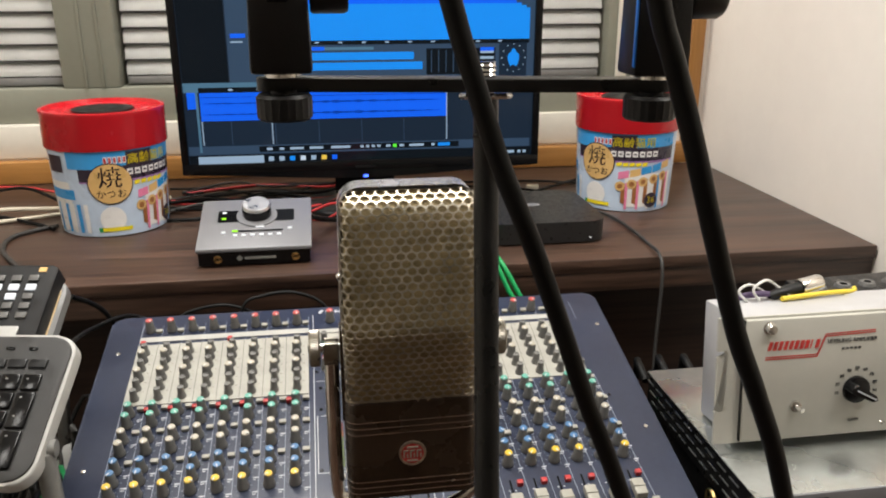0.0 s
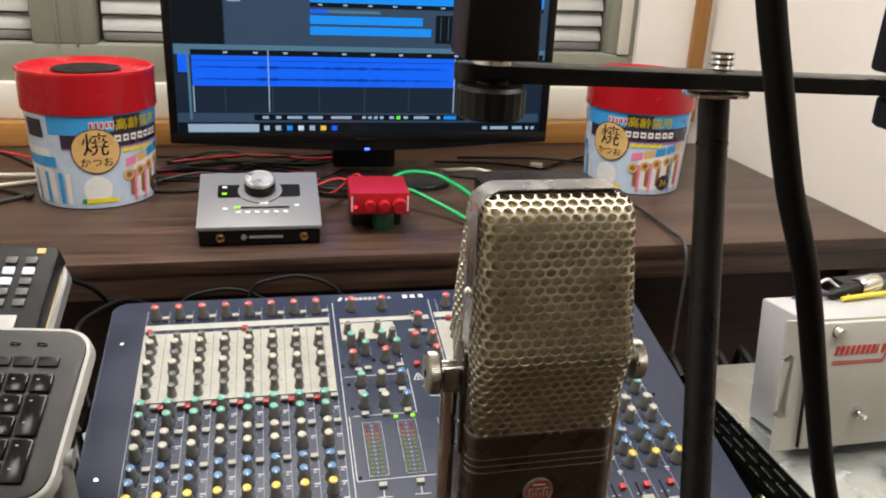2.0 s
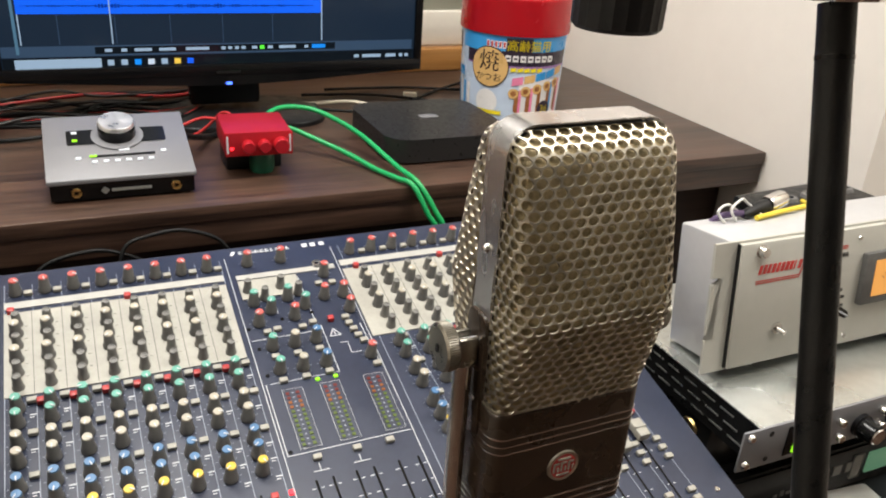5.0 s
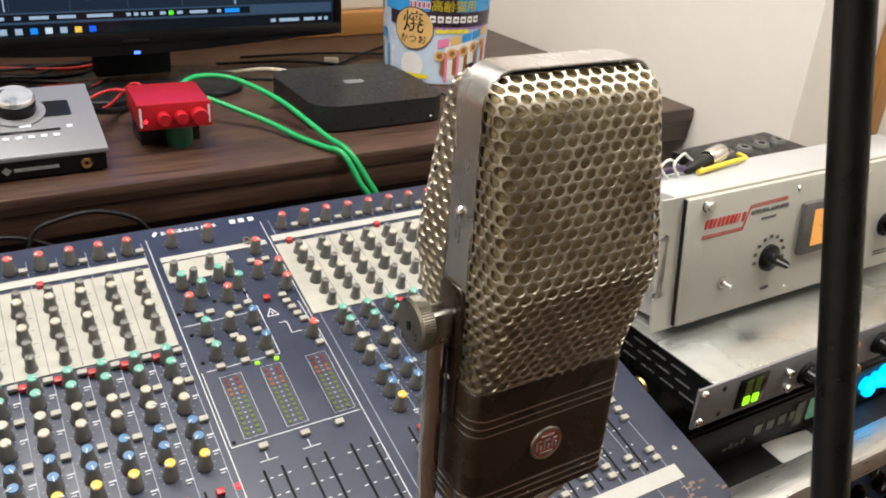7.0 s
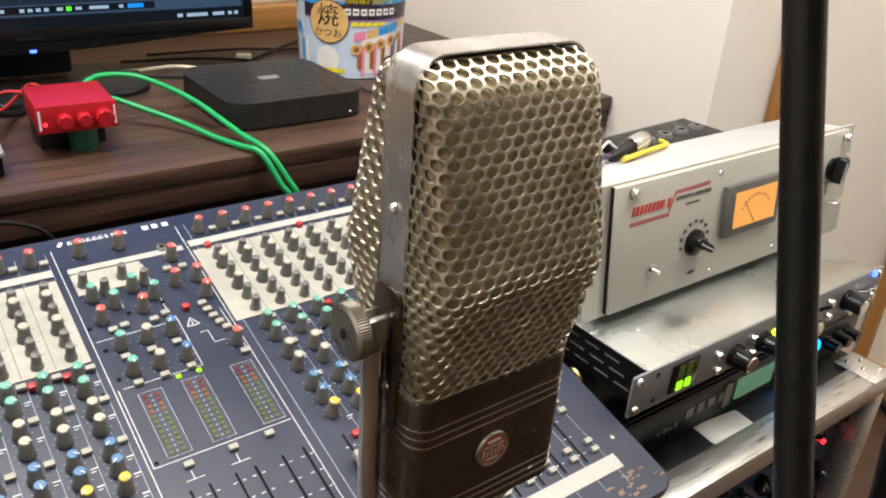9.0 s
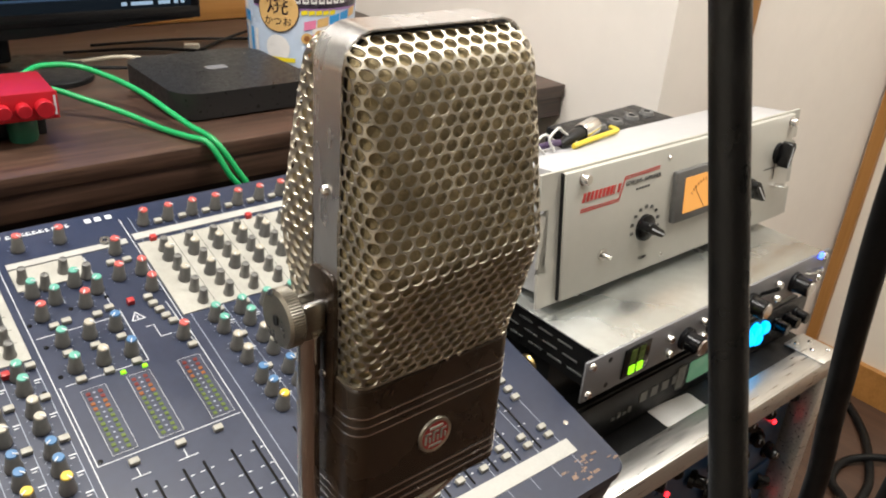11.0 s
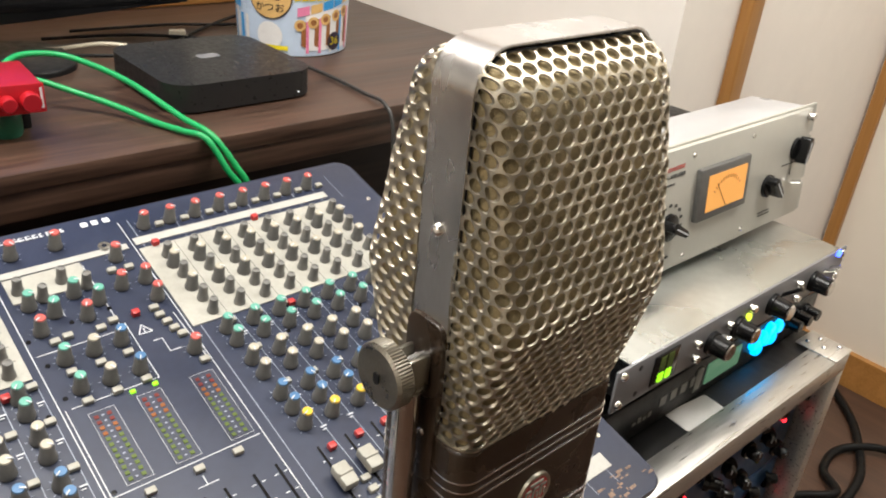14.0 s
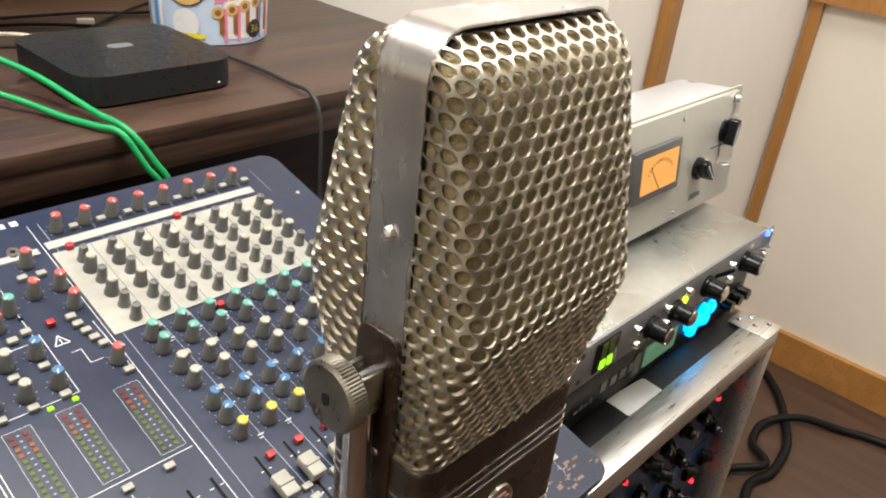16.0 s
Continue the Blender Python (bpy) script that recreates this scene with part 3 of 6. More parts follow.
for x, y in ((-0.030, 0.317), (-0.030, 0.283), (0.0, 0.352), (-0.034, 0.345), (0.030, 0.355), (-0.031, 0.196)):
    piece("socket", DOT, console, pose(x, y, 0))
part("jack_socket", lathe([(0.0022, 0.0), (0.0022, 0.003), (0.0050, 0.003), (0.0058, 0.0012), (0.0060, 0)], 16), M_CHROME, console, m=pose(0.054, 0.425, 0.0))
for x in (0.012, 0.029):
    part("status_light", box(-0.0020, 0.0020, -0.0016, 0.0016, 0, 0.0018, 0.0005), G_GREEN, console, "lit green light", m=pose(x, 0.268, 0))
part("warning_light", box(-0.0020, 0.0020, -0.0020, 0.0020, 0, 0.0018, 0.0005), G_RED, console, "lit red light", m=pose(-0.0395, 0.158, 0))
for x0 in (-0.022, 0.0125, 0.0535):
    part("meter_window", flat(x0, x0 + 0.018, 0.1965, 0.2625, 0.0002, t=0.0006), M_NAVYW, console)
    for k in range(12):
        y = 0.2575 - k * 0.0052
        for dx in (0.0035, 0.0125):
            part("meter_segment", flat(x0 + dx - 0.0013, x0 + dx + 0.0017, y - 0.0016, y + 0.0014, 0.0008, t=0.0006),
                 (M_LEDR, M_LEDO)[k > 1] if k < 4 else M_LEDG, console)
        tick(x0 + 0.0072, x0 + 0.0090, y - 0.0006, y + 0.0006, dim)
    for a in ((x0, 0.1965, x0 + 0.018, 0.1965), (x0, 0.2625, x0 + 0.018, 0.2625), (x0, 0.1965, x0, 0.2625), (x0 + 0.018, 0.1965, x0 + 0.018, 0.2625)):
        rule(*a, 0.0006)
for a in ((-0.037, 0.020, -0.037, 0.452), (0.0765, 0.020, 0.0765, 0.452), (-0.030, 0.272, 0.034, 0.2725), (-0.034, 0.1920, 0.074, 0.1925), (-0.034, 0.272, -0.034, 0.1920),
          (0.034, 0.2725, 0.034, 0.335), (-0.034, 0.328, 0.034, 0.329), (0.030, 0.33, 0.030, 0.41), (-0.002, 0.36, -0.002, 0.412), (0.072, 0.33, 0.0745, 0.272),
          (0.0455, 0.308, 0.0525, 0.308), (0.0525, 0.308, 0.0525, 0.293), (0.0525, 0.293, 0.062, 0.293), (-0.0115, 0.180, -0.0115, 0.172), (0.023, 0.180, 0.023, 0.172),
          (-0.018, 0.172, -0.004, 0.172), (0.016, 0.172, 0.031, 0.172)):
    rule(*a, 0.0007)
for k in range(3):
    a, c = radians(90 + 120 * k), radians(210 + 120 * k)
    rule(0.044 + 0.0062 * math.cos(a), 0.3215 + 0.0062 * math.sin(a), 0.044 + 0.0062 * math.cos(c), 0.3215 + 0.0062 * math.sin(c), 0.0010)
rule(0.044, 0.3195, 0.044, 0.3240, 0.0010)
for x in (-0.018, -0.004, 0.016, 0.031, 0.053, 0.0755 - 0.005):
    part("fader_slot", flat(x - 0.0009, x + 0.0009, 0.050, 0.164, 0.0003, t=0.0005), M_BLACKG, console)
    for k in range(7):
        rule(x - 0.0055, 0.060 + 0.016 * k, x - 0.0022, 0.060 + 0.016 * k, 0.0007)
        rule(x + 0.0022, 0.060 + 0.016 * k, x + 0.0048, 0.060 + 0.016 * k, 0.0007)
# maker's wordmark as plain bars
for k, w in enumerate((0.0048, 0.0044, 0.0050, 0.0046, 0.0050, 0.0042, 0.0030, 0.0046, 0.0030, 0.0034)):
    xx = -0.021 + 0.0056 * k
    rule(xx, 0.4575, xx + w, 0.4575, 0.0016)
    rule(xx + 0.0006, 0.4560, xx + 0.0006, 0.4605, 0.0014)
    rule(xx, 0.4605, xx + w * 0.8, 0.4605, 0.0010)
for xx in (0.047, 0.056, 0.066):
    rule(xx, 0.4592, xx + 0.0058, 0.4592, 0.0062)
rule(-0.029, 0.456, -0.0255, 0.462, 0.0034)
for bm, m_ in ((marks, M_PRINT), (dim, M_DIMPRINT), (seams, M_DARKPRINT)):
    tagged(part("printed_markings", bm, m_, console, smooth=0), kind="stuff")
b = bmesh.new()
for k in range(26):
    x, y = random.uniform(0.275, 0.332), random.uniform(0.006, 0.026)
    box(x - random.uniform(0.001, 0.007), x, y, y + random.uniform(0.0008, 0.0026), 0.0002, 0.0005, bm=b)
part("scuffs", b, M_RUST, console, "scuffed corner with bare metal", smooth=0)

stand_t = thing("console_table", pose(0, 0, 0), "black steel table under the mixing console", "table")
part("tabletop", box(-0.24, 0.30, 0.275, 0.70, 0.548, 0.572, 0.003), M_BLACKM, stand_t)
for x in (-0.22, 0.28):
    for y in (0.30, 0.67):
        part("leg", box(x - 0.015, x + 0.015, y - 0.015, y + 0.015, 0, 0.548, 0.002), M_BLACKM, stand_t)
for x in (-0.16, 0.22):
    part("wedge_support", box(x - 0.02, x + 0.02, 0.66, 0.70, 0.572, 0.640, 0.002), M_BLACKM, stand_t)
    part("front_support", box(x - 0.02, x + 0.02, 0.285, 0.31, 0.572, 0.606, 0.002), M_BLACKM, stand_t)

# ---------- ribbon microphone ----------
mic = thing("ribbon_microphone", pose(0.0304, 0.1895, 0.0, 0, 0, 0.5), "vintage ribbon microphone with perforated nickel grille and umber base", "microphone")
MA, BANDH = 0.0384, 0.0078
PROFILE = ((0.0200, 0.914), (0.0212, 0.922), (0.0318, 0.9665), (0.0328, 0.971), (0.0324, 0.9755), (0.0212, 1.0310), (0.0194, 1.0375), (0.0165, 1.0418), (0.0076, 1.0482))
CUM = [0.0]
for (b0, z0), (b1, z1) in zip(PROFILE, PROFILE[1:]):
    CUM.append(CUM[-1] + math.hypot(b1 - b0, z1 - z0))
TOPZ, TOPR = 1.0490, 0.0115
PITCH_U, PITCH_V = 0.0060, 0.00425


def grille_point(s, v, off=0.0):
    """s the length to either side of the middle of the front, v the length up the front, off the depth below the skin."""
    v = min(max(v, 0), CUM[-1] - 1e-6)
    k = max(i for i in range(len(CUM) - 1) if CUM[i] <= v)
    f = (v - CUM[k]) / (CUM[k + 1] - CUM[k])
    (b0, z0), (b1, z1) = PROFILE[k], PROFILE[k + 1]
    slope = Vector((z1 - z0, b0 - b1)).normalized()          # outward in depth and upward
    bb, z = b0 + (b1 - b0) * f - off * slope.x, z0 + (z1 - z0) * f - off * slope.y
    a = MA - off + 0.0013 * max(0, 1 - abs(z - 0.972) / 0.055)     # the sheet swells a little at the waist
    if z > TOPZ - TOPR:
        a = a - (TOPR - math.sqrt(max(TOPR ** 2 - (z - TOPZ + TOPR) ** 2, 0))) * (0.25 + 0.80 * min(1, max(0, (0.0165 - bb) / 0.0075)))
    r = min(0.0075, (bb - BANDH) * 0.85 + 0.0005)
    side, arc, half = max(bb - BANDH - r, 0), r * math.pi / 2, a - r
    q, sg = min(abs(s), half + arc + side), (1 if s > 0 else -1)
    if q < half:
        x, y = q, -bb
    elif q < half + arc:
        t = (q - half) / r
        x, y = half + r * math.sin(t), -bb + r - r * math.cos(t)
    else:
        x, y = a, -bb + r + (q - half - arc)
    # old dents in the soft sheet
    y += 0.0008 * noise.noise(Vector((sg * x * 45, z * 45, 3.1))) + 0.0003 * noise.noise(Vector((sg * x * 110, z * 110, 8.7)))
    return Vector((sg * x, y, z)), half + arc + side


def grille(back):
    """Perforated sheet: each hole has a rounded lip and a wall."""
    b = bmesh.new()
    rows = int(CUM[-1] / PITCH_V)
    seen = {}

    def vert(s, t, off):
        w = grille_point(0, t * PITCH_V)[1]
        s = min(max(s * PITCH_U, -w), w)
        key = (round(s, 6), round(t, 4), off)
        if key not in seen:
            p = grille_point(s, t * PITCH_V, off)[0]
            seen[key] = b.verts.new((-p.x, -p.y * 1.12, p.z) if back else p)
        return seen[key]

    for j in range(rows + 1):
        for i in range(-12, 13):
            s0 = i + 0.5 * (j % 2)
            hexa = [(s0 + 0.57735 * math.cos(radians(60 * k + 30)), j + 0.6667 * math.sin(radians(60 * k + 30))) for k in range(6)]
            if (abs(s0) - 0.6) * PITCH_U > grille_point(0, j * PITCH_V)[1]:
                continue
            outer = []
            for k in range(6):
                p, q = hexa[k], hexa[(k + 1) % 6]
                outer += [p, ((p[0] + q[0]) / 2, (p[1] + q[1]) / 2)]
            rings = [[vert(*p, 0.0) for p in outer]]
            for r, off in ((0.442, 0.0), (0.424, 0.00026), (0.415, 0.00065)):
                rings.append([vert(s0 + r * math.cos(radians(30 * k + 30)), j + 1.155 * r * math.sin(radians(30 * k + 30)), off) for k in range(12)])
            for a, c in zip(rings, rings[1:]):
                for k in range(12):
                    vs = list(dict.fromkeys([a[k], a[(k + 1) % 12], c[(k + 1) % 12], c[k]]))
                    if len(vs) > 2:
                        try:
                            b.faces.new(vs)
                        except ValueError:
                            pass
    return b


def gauze(back):
    b = bmesh.new()
    nu, nv = 28, 34
    g = []
    for j in range(nv + 1):
        w = grille_point(0, CUM[-1] * j / nv)[1]
        g.append([b.verts.new(grille_point((2 * i / nu - 1) * w, CUM[-1] * j / nv, 0.0015)[0]) for i in range(nu + 1)])
    for j in range(nv):
        for i in range(nu):
            b.faces.new((g[j][i], g[j][i + 1], g[j + 1][i + 1], g[j + 1][i]))
    if back:
        b.transform(Matrix.Diagonal((-1, -1.12, 1, 1)))
    return b


for back in (False, True):
    part("grille", grille(back), M_GRILLE, mic, "perforated aged nickel grille", smooth=28)
    part("inner_gauze", gauze(back), M_GAUZE, mic, "golden inner gauze")
# band over the top and down both sides
BANDR = 0.0120
b = bmesh.new()
line = [(-MA - 0.0008, 0.918), (-MA - 0.0008, TOPZ - BANDR)]
line += [(-MA - 0.0008 + (BANDR + 0.0006) * (1 - math.cos(radians(a))), TOPZ - BANDR + (BANDR + 0.0010) * math.sin(radians(a))) for a in range(10, 91, 10)]
line += [(-x, z) for x, z in reversed(line)]
rows = [[b.verts.new((x, -BANDH - 0.0004, z)), b.verts.new((x, BANDH + 0.0004, z))] for x, z in line]
low = [[b.verts.new((x * 0.985, -BANDH - 0.0004, z - 0.0007)), b.verts.new((x * 0.985, BANDH + 0.0004, z - 0.0007))] for x, z in line]
for k in range(len(line) - 1):
    a, c, e, g = rows[k], rows[k + 1], low[k], low[k + 1]
    for f in ((a[0], a[1], c[1], c[0]), (e[0], g[0], g[1], e[1]), (a[0], c[0], g[0], e[0]), (a[1], e[1], g[1], c[1])):
        b.faces.new(f)
part("band", b, M_BAND, mic, "brushed nickel band over the top")
# Black strips paint the shadow line between band and grille.
b = bmesh.new()
for sy in (-1, 1):
    rows = [[b.verts.new((x * 0.972, sy * (BANDH - 0.001), z - 0.0018)), b.verts.new((x * 0.972, sy * (BANDH + 0.0008), z - 0.0018))] for x, z in line]
    for a, c in zip(rows, rows[1:]):
        b.faces.new((a[0], a[1], c[1], c[0]))
part("band_gap_shade", b, M_BLACK, mic, "black strip painting the shaded gap along the band")
for sx in (-1, 1):
    part("screw", lathe([(0, 0.0022), (0.0013, 0.0020), (0.0021, 0.0012), (0.0024, 0)], 12), M_CHROME, mic, m=pose(sx * (MA + 0.0009), 0, 0.9955, 0, 90 * sx, 0))
    part("screw", lathe([(0, 0.0018), (0.0012, 0.0016), (0.0018, 0.0008), (0.0020, 0)], 12), M_CHROME, mic, m=pose(sx * (MA + 0.0015), -0.002, 0.9225, 0, 90 * sx, 0))
    part("cheek_plate", rounded(0.0165, 0.062, 0.004, 0, 0.0022, 0.0006), M_UMBER, mic, "umber side plate",
         m=pose(sx * (MA + 0.0004), 0.0, 0.9345, 0, 90 * sx, 0) @ pose(0, 0, 0, 0, 0, 90))
# base with turned grooves
BZ0, BZ1 = 0.858, 0.9235
b = rounded(2 * MA + 0.0030, 0.0435, 0.008, BZ0, BZ1, 0.0016)
part("base", b, M_UMBER, mic, "umber enamelled base")
for z in (0.9105, 0.9065, 0.9025, 0.8700, 0.8660, 0.8620):
    part("groove", rounded(2 * MA + 0.0034, 0.0439, 0.0081, z - 0.00035, z + 0.00035), M_CHROME, mic, "bright worn ridge")
part("lip", rounded(2 * MA + 0.0022, 0.0427, 0.0075, BZ1, BZ1 + 0.0007), M_GRILLE, mic)
badge = part("badge", lathe([(0, 0.0011), (0.0068, 0.0010), (0.0074, 0.0012), (0.0082, 0.0011), (0.0084, 0)], 28, mis=[0, 1, 1, 1]), [M_REDBTN, M_GRILLE], mic,
             "round red badge with a bright rim", m=pose(-0.0008, -0.0219, 0.8882, 90, 0, 0))
b = bmesh.new()
for x in (-0.0040, 0.0, 0.0040):
    box(x - 0.0016, x - 0.0007, -0.0026, 0.0026, 0.0009, 0.0015, bm=b)
    box(x - 0.0016, x + 0.0014, 0.0017, 0.0026, 0.0009, 0.0015, bm=b)
    box(x + 0.0006, x + 0.0014, -0.0026, 0.0, 0.0009, 0.0015, bm=b)
box(-0.0034, 0.0034, -0.0050, -0.0040, 0.0009, 0.0015, bm=b)
box(-0.0034, 0.0034, 0.0040, 0.0050, 0.0009, 0.0015, bm=b)
tagged(part("badge_relief", b, M_BTN, badge, smooth=0), kind="stuff")
# fork: two rods with knurled thumbscrews, and the post
FORKX, FZ = 0.0462, 0.951
part("fork", tube([(-FORKX, 0, FZ - 0.004), (-FORKX, 0, 0.865), (-FORKX + 0.004, 0, 0.845), (-0.022, 0, 0.832), (0, 0, 0.829), (0.022, 0, 0.832),
                   (FORKX - 0.004, 0, 0.845), (FORKX, 0, 0.865), (FORKX, 0, FZ - 0.004)], 0.0044, 16), M_CHROME, mic, "bright nickel fork")
for sx in (-1, 1):
    b = box(-0.0045, 0.0045, -0.0050, -0.0028, -0.0080, 0.0045, 0.0012)
    box(-0.0045, 0.0045, 0.0028, 0.0050, -0.0080, 0.0045, 0.0012, bm=b)
    box(-0.0045, 0.0045, -0.0050, 0.0050, -0.0100, -0.0060, 0.0012, bm=b)
    part("fork_head", b, M_KNURL, mic, m=pose(sx * FORKX, 0, FZ))
    part("pivot_stud", lathe([(0.0028, 0), (0.0028, 0.019)], 14), M_CHROME, mic, m=pose(sx * (MA + 0.0002), 0, FZ, 0, 90 * sx, 0))
    b = bmesh.new()
    n = 128
    prof = [(0, 0.0068), (0.0098, 0.0066), (0.0110, 0.0056), (0.0110, 0.0010), (0.0098, 0.0), (0, 0.0)]
    rings = []
    for r, z in prof:
        rings.append([b.verts.new(((r - (0.00030 if (k % 2 and r > 0.0105) else 0)) * math.cos(2 * math.pi * k / n),
                                   (r - (0.00030 if (k % 2 and r > 0.0105) else 0)) * math.sin(2 * math.pi * k / n), z)) for k in range(n)])
    for a, c in zip(rings, rings[1:]):
        for k in range(n):
            b.faces.new((a[k], a[(k + 1) % n], c[(k + 1) % n], c[k]))
    bmesh.ops.remove_doubles(b, verts=b.verts[:], dist=1e-6)
    screw = part("thumbscrew", b, M_KNURL, mic, "knurled nickel thumbscrew", smooth=25, m=pose(sx * (FORKX + 0.0062), 0, FZ, 0, 90 * sx, 0))
    part("slot", rounded(0.0042, 0.0026, 0.0012, 0.0066, 0.0072), M_BLACK, screw)
part("post", lathe([(0.0075, 0.03), (0.0075, 0.800), (0.0105, 0.802), (0.0105, 0.828), (0.006, 0.832), (0, 0.832)], 20), M_CHROME, mic)
part("foot", lathe([(0, 0.0), (0.095, 0.0), (0.10, 0.006), (0.097, 0.014), (0.03, 0.022), (0.012, 0.032), (0, 0.032)], 40), M_BLACKM, mic)

# ---------- stand with the twin microphone bar ----------
boom = thing("microphone_stand", pose(0, 0, 0), "black steel stand carrying a flat twin microphone bar", "stand")
PT, PB = Vector((0.0585, 0.1057, 1.1068)), Vector((0.0169, -0.2086, 0.012))
part("pole", tube([PT, PT + (PB - PT) * 0.98], 0.0057, 26, sub=1), M_BLACKM, boom, "black painted steel tube")
part("base_plate", lathe([(0, 0.0), (0.12, 0.0), (0.124, 0.006), (0.12, 0.012), (0.03, 0.020), (0.012, 0.045), (0, 0.045)], 40), M_BLACKM, boom, m=pose(PB.x, PB.y, 0.0))
d = (PT - PB).normalized()
part("pole_groove", tube([PT - d * 0.0170, PT - d * 0.0155], 0.0059, 22, sub=1), M_BLACKG, boom)
b = bmesh.new()
n = 22
rings = [[b.verts.new((r * (1 + 0.10 * (k % 2)) * math.cos(2 * math.pi * k / n), r * (1 + 0.10 * (k % 2)) * math.sin(2 * math.pi * k / n), z)) for k in range(n)]
         for r, z in ((0.004, 0), (0.0105, 0.0002), (0.0112, 0.0014), (0.0105, 0.0028), (0.004, 0.003))]
for a, c in zip(rings, rings[1:]):
    for k in range(n):
        b.faces.new((a[k], a[(k + 1) % n], c[(k + 1) % n], c[k]))
part("lock_nut", b, M_CHROME, boom, "scalloped chrome nut", smooth=25, m=pose(0.0580, 0.1040, 1.1075, -6, 0, 0))
part("thread", lathe([(0.0036, 0.0), (0.0036, 0.0085), (0.0046, 0.009), (0.0040, 0.0100), (0.0046, 0.0110), (0.0040, 0.0120), (0.0046, 0.0130), (0.0040, 0.0140), (0.0044, 0.0150), (0, 0.0152)], 16),
     M_CHROME, boom, "chrome thread", m=pose(0.0580, 0.1030, 1.1090, -4, 0, 0))
part("bar", rounded(0.182, 0.0135, 0.006, -0.0028, 0.0028, 0.001), M_BLACKM, boom, "flat black steel bar", m=pose(0.0495, 0.0955, 1.1150, 0, 0.9, -2.0) @ pose(0, 0.003, 0))
for x, y, z in ((-0.0300, 0.0950, 1.1172), (0.1295, 0.0900, 1.1142)):
    b = bmesh.new()
    n = 44
    rings = [[b.verts.new(((r - (0.0003 if k % 2 and r > 0.0112 else 0)) * math.cos(2 * math.pi * k / n), (r - (0.0003 if k % 2 and r > 0.0112 else 0)) * math.sin(2 * math.pi * k / n), zz)) for k in range(n)]
             for r, zz in ((0.0, -0.0150), (0.0105, -0.0150), (0.0116, -0.0140), (0.0117, -0.0055), (0.0105, -0.0042), (0.0055, -0.0040), (0.0055, -0.0028))]
    for a, c in zip(rings, rings[1:]):
        for k in range(n):
            b.faces.new((a[k], a[(k + 1) % n], c[(k + 1) % n], c[k]))
    bmesh.ops.remove_doubles(b, verts=b.verts[:], dist=1e-6)
    part("thumb_knob", b, M_BLACK, boom, "ribbed black thumb knob", smooth=25, m=pose(x, y, z))
    part("washer", lathe([(0, 0.0028), (0.0075, 0.0028), (0.0075, 0.0048), (0, 0.0048)], 24), M_CHROME, boom, m=pose(x, y, z))

for x, y, z, flip in ((-0.0300, 0.0950, 1.1218, 1), (0.1295, 0.0900, 1.1188, -1)):
    clip = thing("microphone_clip", pose(x, y, z), "black plastic microphone clip screwed on the bar", "clip", "clips on the bar")
    b = box(-0.0125, 0.0125, -0.011, 0.011, 0.0, 0.052, 0.0018)
    for v in b.verts:
        if v.co.z > 0.03:
            v.co.x *= 0.9
    part("body", b, M_BLACK, clip)
    part("collar", lathe([(0.0, -0.0002), (0.0102, 0.0), (0.0102, 0.0036), (0.0, 0.0038)], 24), M_BLACK, clip)
    part("pivot_cap", lathe([(0, 0.0), (0.0100, 0.0), (0.0108, 0.001), (0.0108, 0.014), (0.0098, 0.0155), (0, 0.0155)], 26), mat("dark_grey_cap", (0.03, 0.03, 0.03), 0.4) if flip < 0 else M_BLACK, clip,
         "dark grey pivot cap", m=pose(0.0125, 0, 0.034, 0, 90, 0))
    part("recess", box(-0.004, 0.004, -0.0116, -0.0108, 0.028, 0.036, 0.0004), M_BLACKG, clip)
    if flip < 0:
        part("blue_strip", box(-0.0129, -0.0121, -0.0105, -0.0085, 0.004, 0.05, 0.0002), mat("strip_blue", (0.01, 0.16, 0.62), 0.4), clip, "narrow blue strip down the side")

solid("microphone_cable", tube([(0.005, 0.044, 1.30), (0.020, 0.044, 1.20), (0.0335, 0.044, 1.148), (0.042, 0.044, 1.121), (0.052, 0.044, 1.091), (0.065, 0.044, 1.060), (0.0815, 0.049, 1.018), (0.0955, 0.052, 0.980), (0.112, 0.055, 0.940), (0.137, 0.060, 0.87), (0.160, 0.08, 0.76), (0.175, 0.12, 0.60), (0.18, 0.15, 0.3), (0.20, 0.16, 0.05), (0.24, 0.10, 0.006)], 0.0042, 14), M_RUBBER,
      "thick black rubber cable hanging in front of the desk", "cable", group="hanging cables")
solid("microphone_cable", tube([(0.085, 0.039, 1.30), (0.097, 0.039, 1.20), (0.109, 0.039, 1.149), (0.116, 0.039, 1.130), (0.127, 0.039, 1.099), (0.1405, 0.039, 1.058), (0.156, 0.040, 1.014), (0.170, 0.042, 0.984), (0.188, 0.045, 0.942), (0.21, 0.05, 0.87), (0.23, 0.06, 0.76), (0.245, 0.07, 0.55), (0.26, 0.09, 0.3), (0.27, 0.09, 0.05), (0.32, 0.05, 0.006)], 0.0044, 14), M_RUBBER,
      "thick black rubber cable hanging in front of the rack", "cable", group="hanging cables")

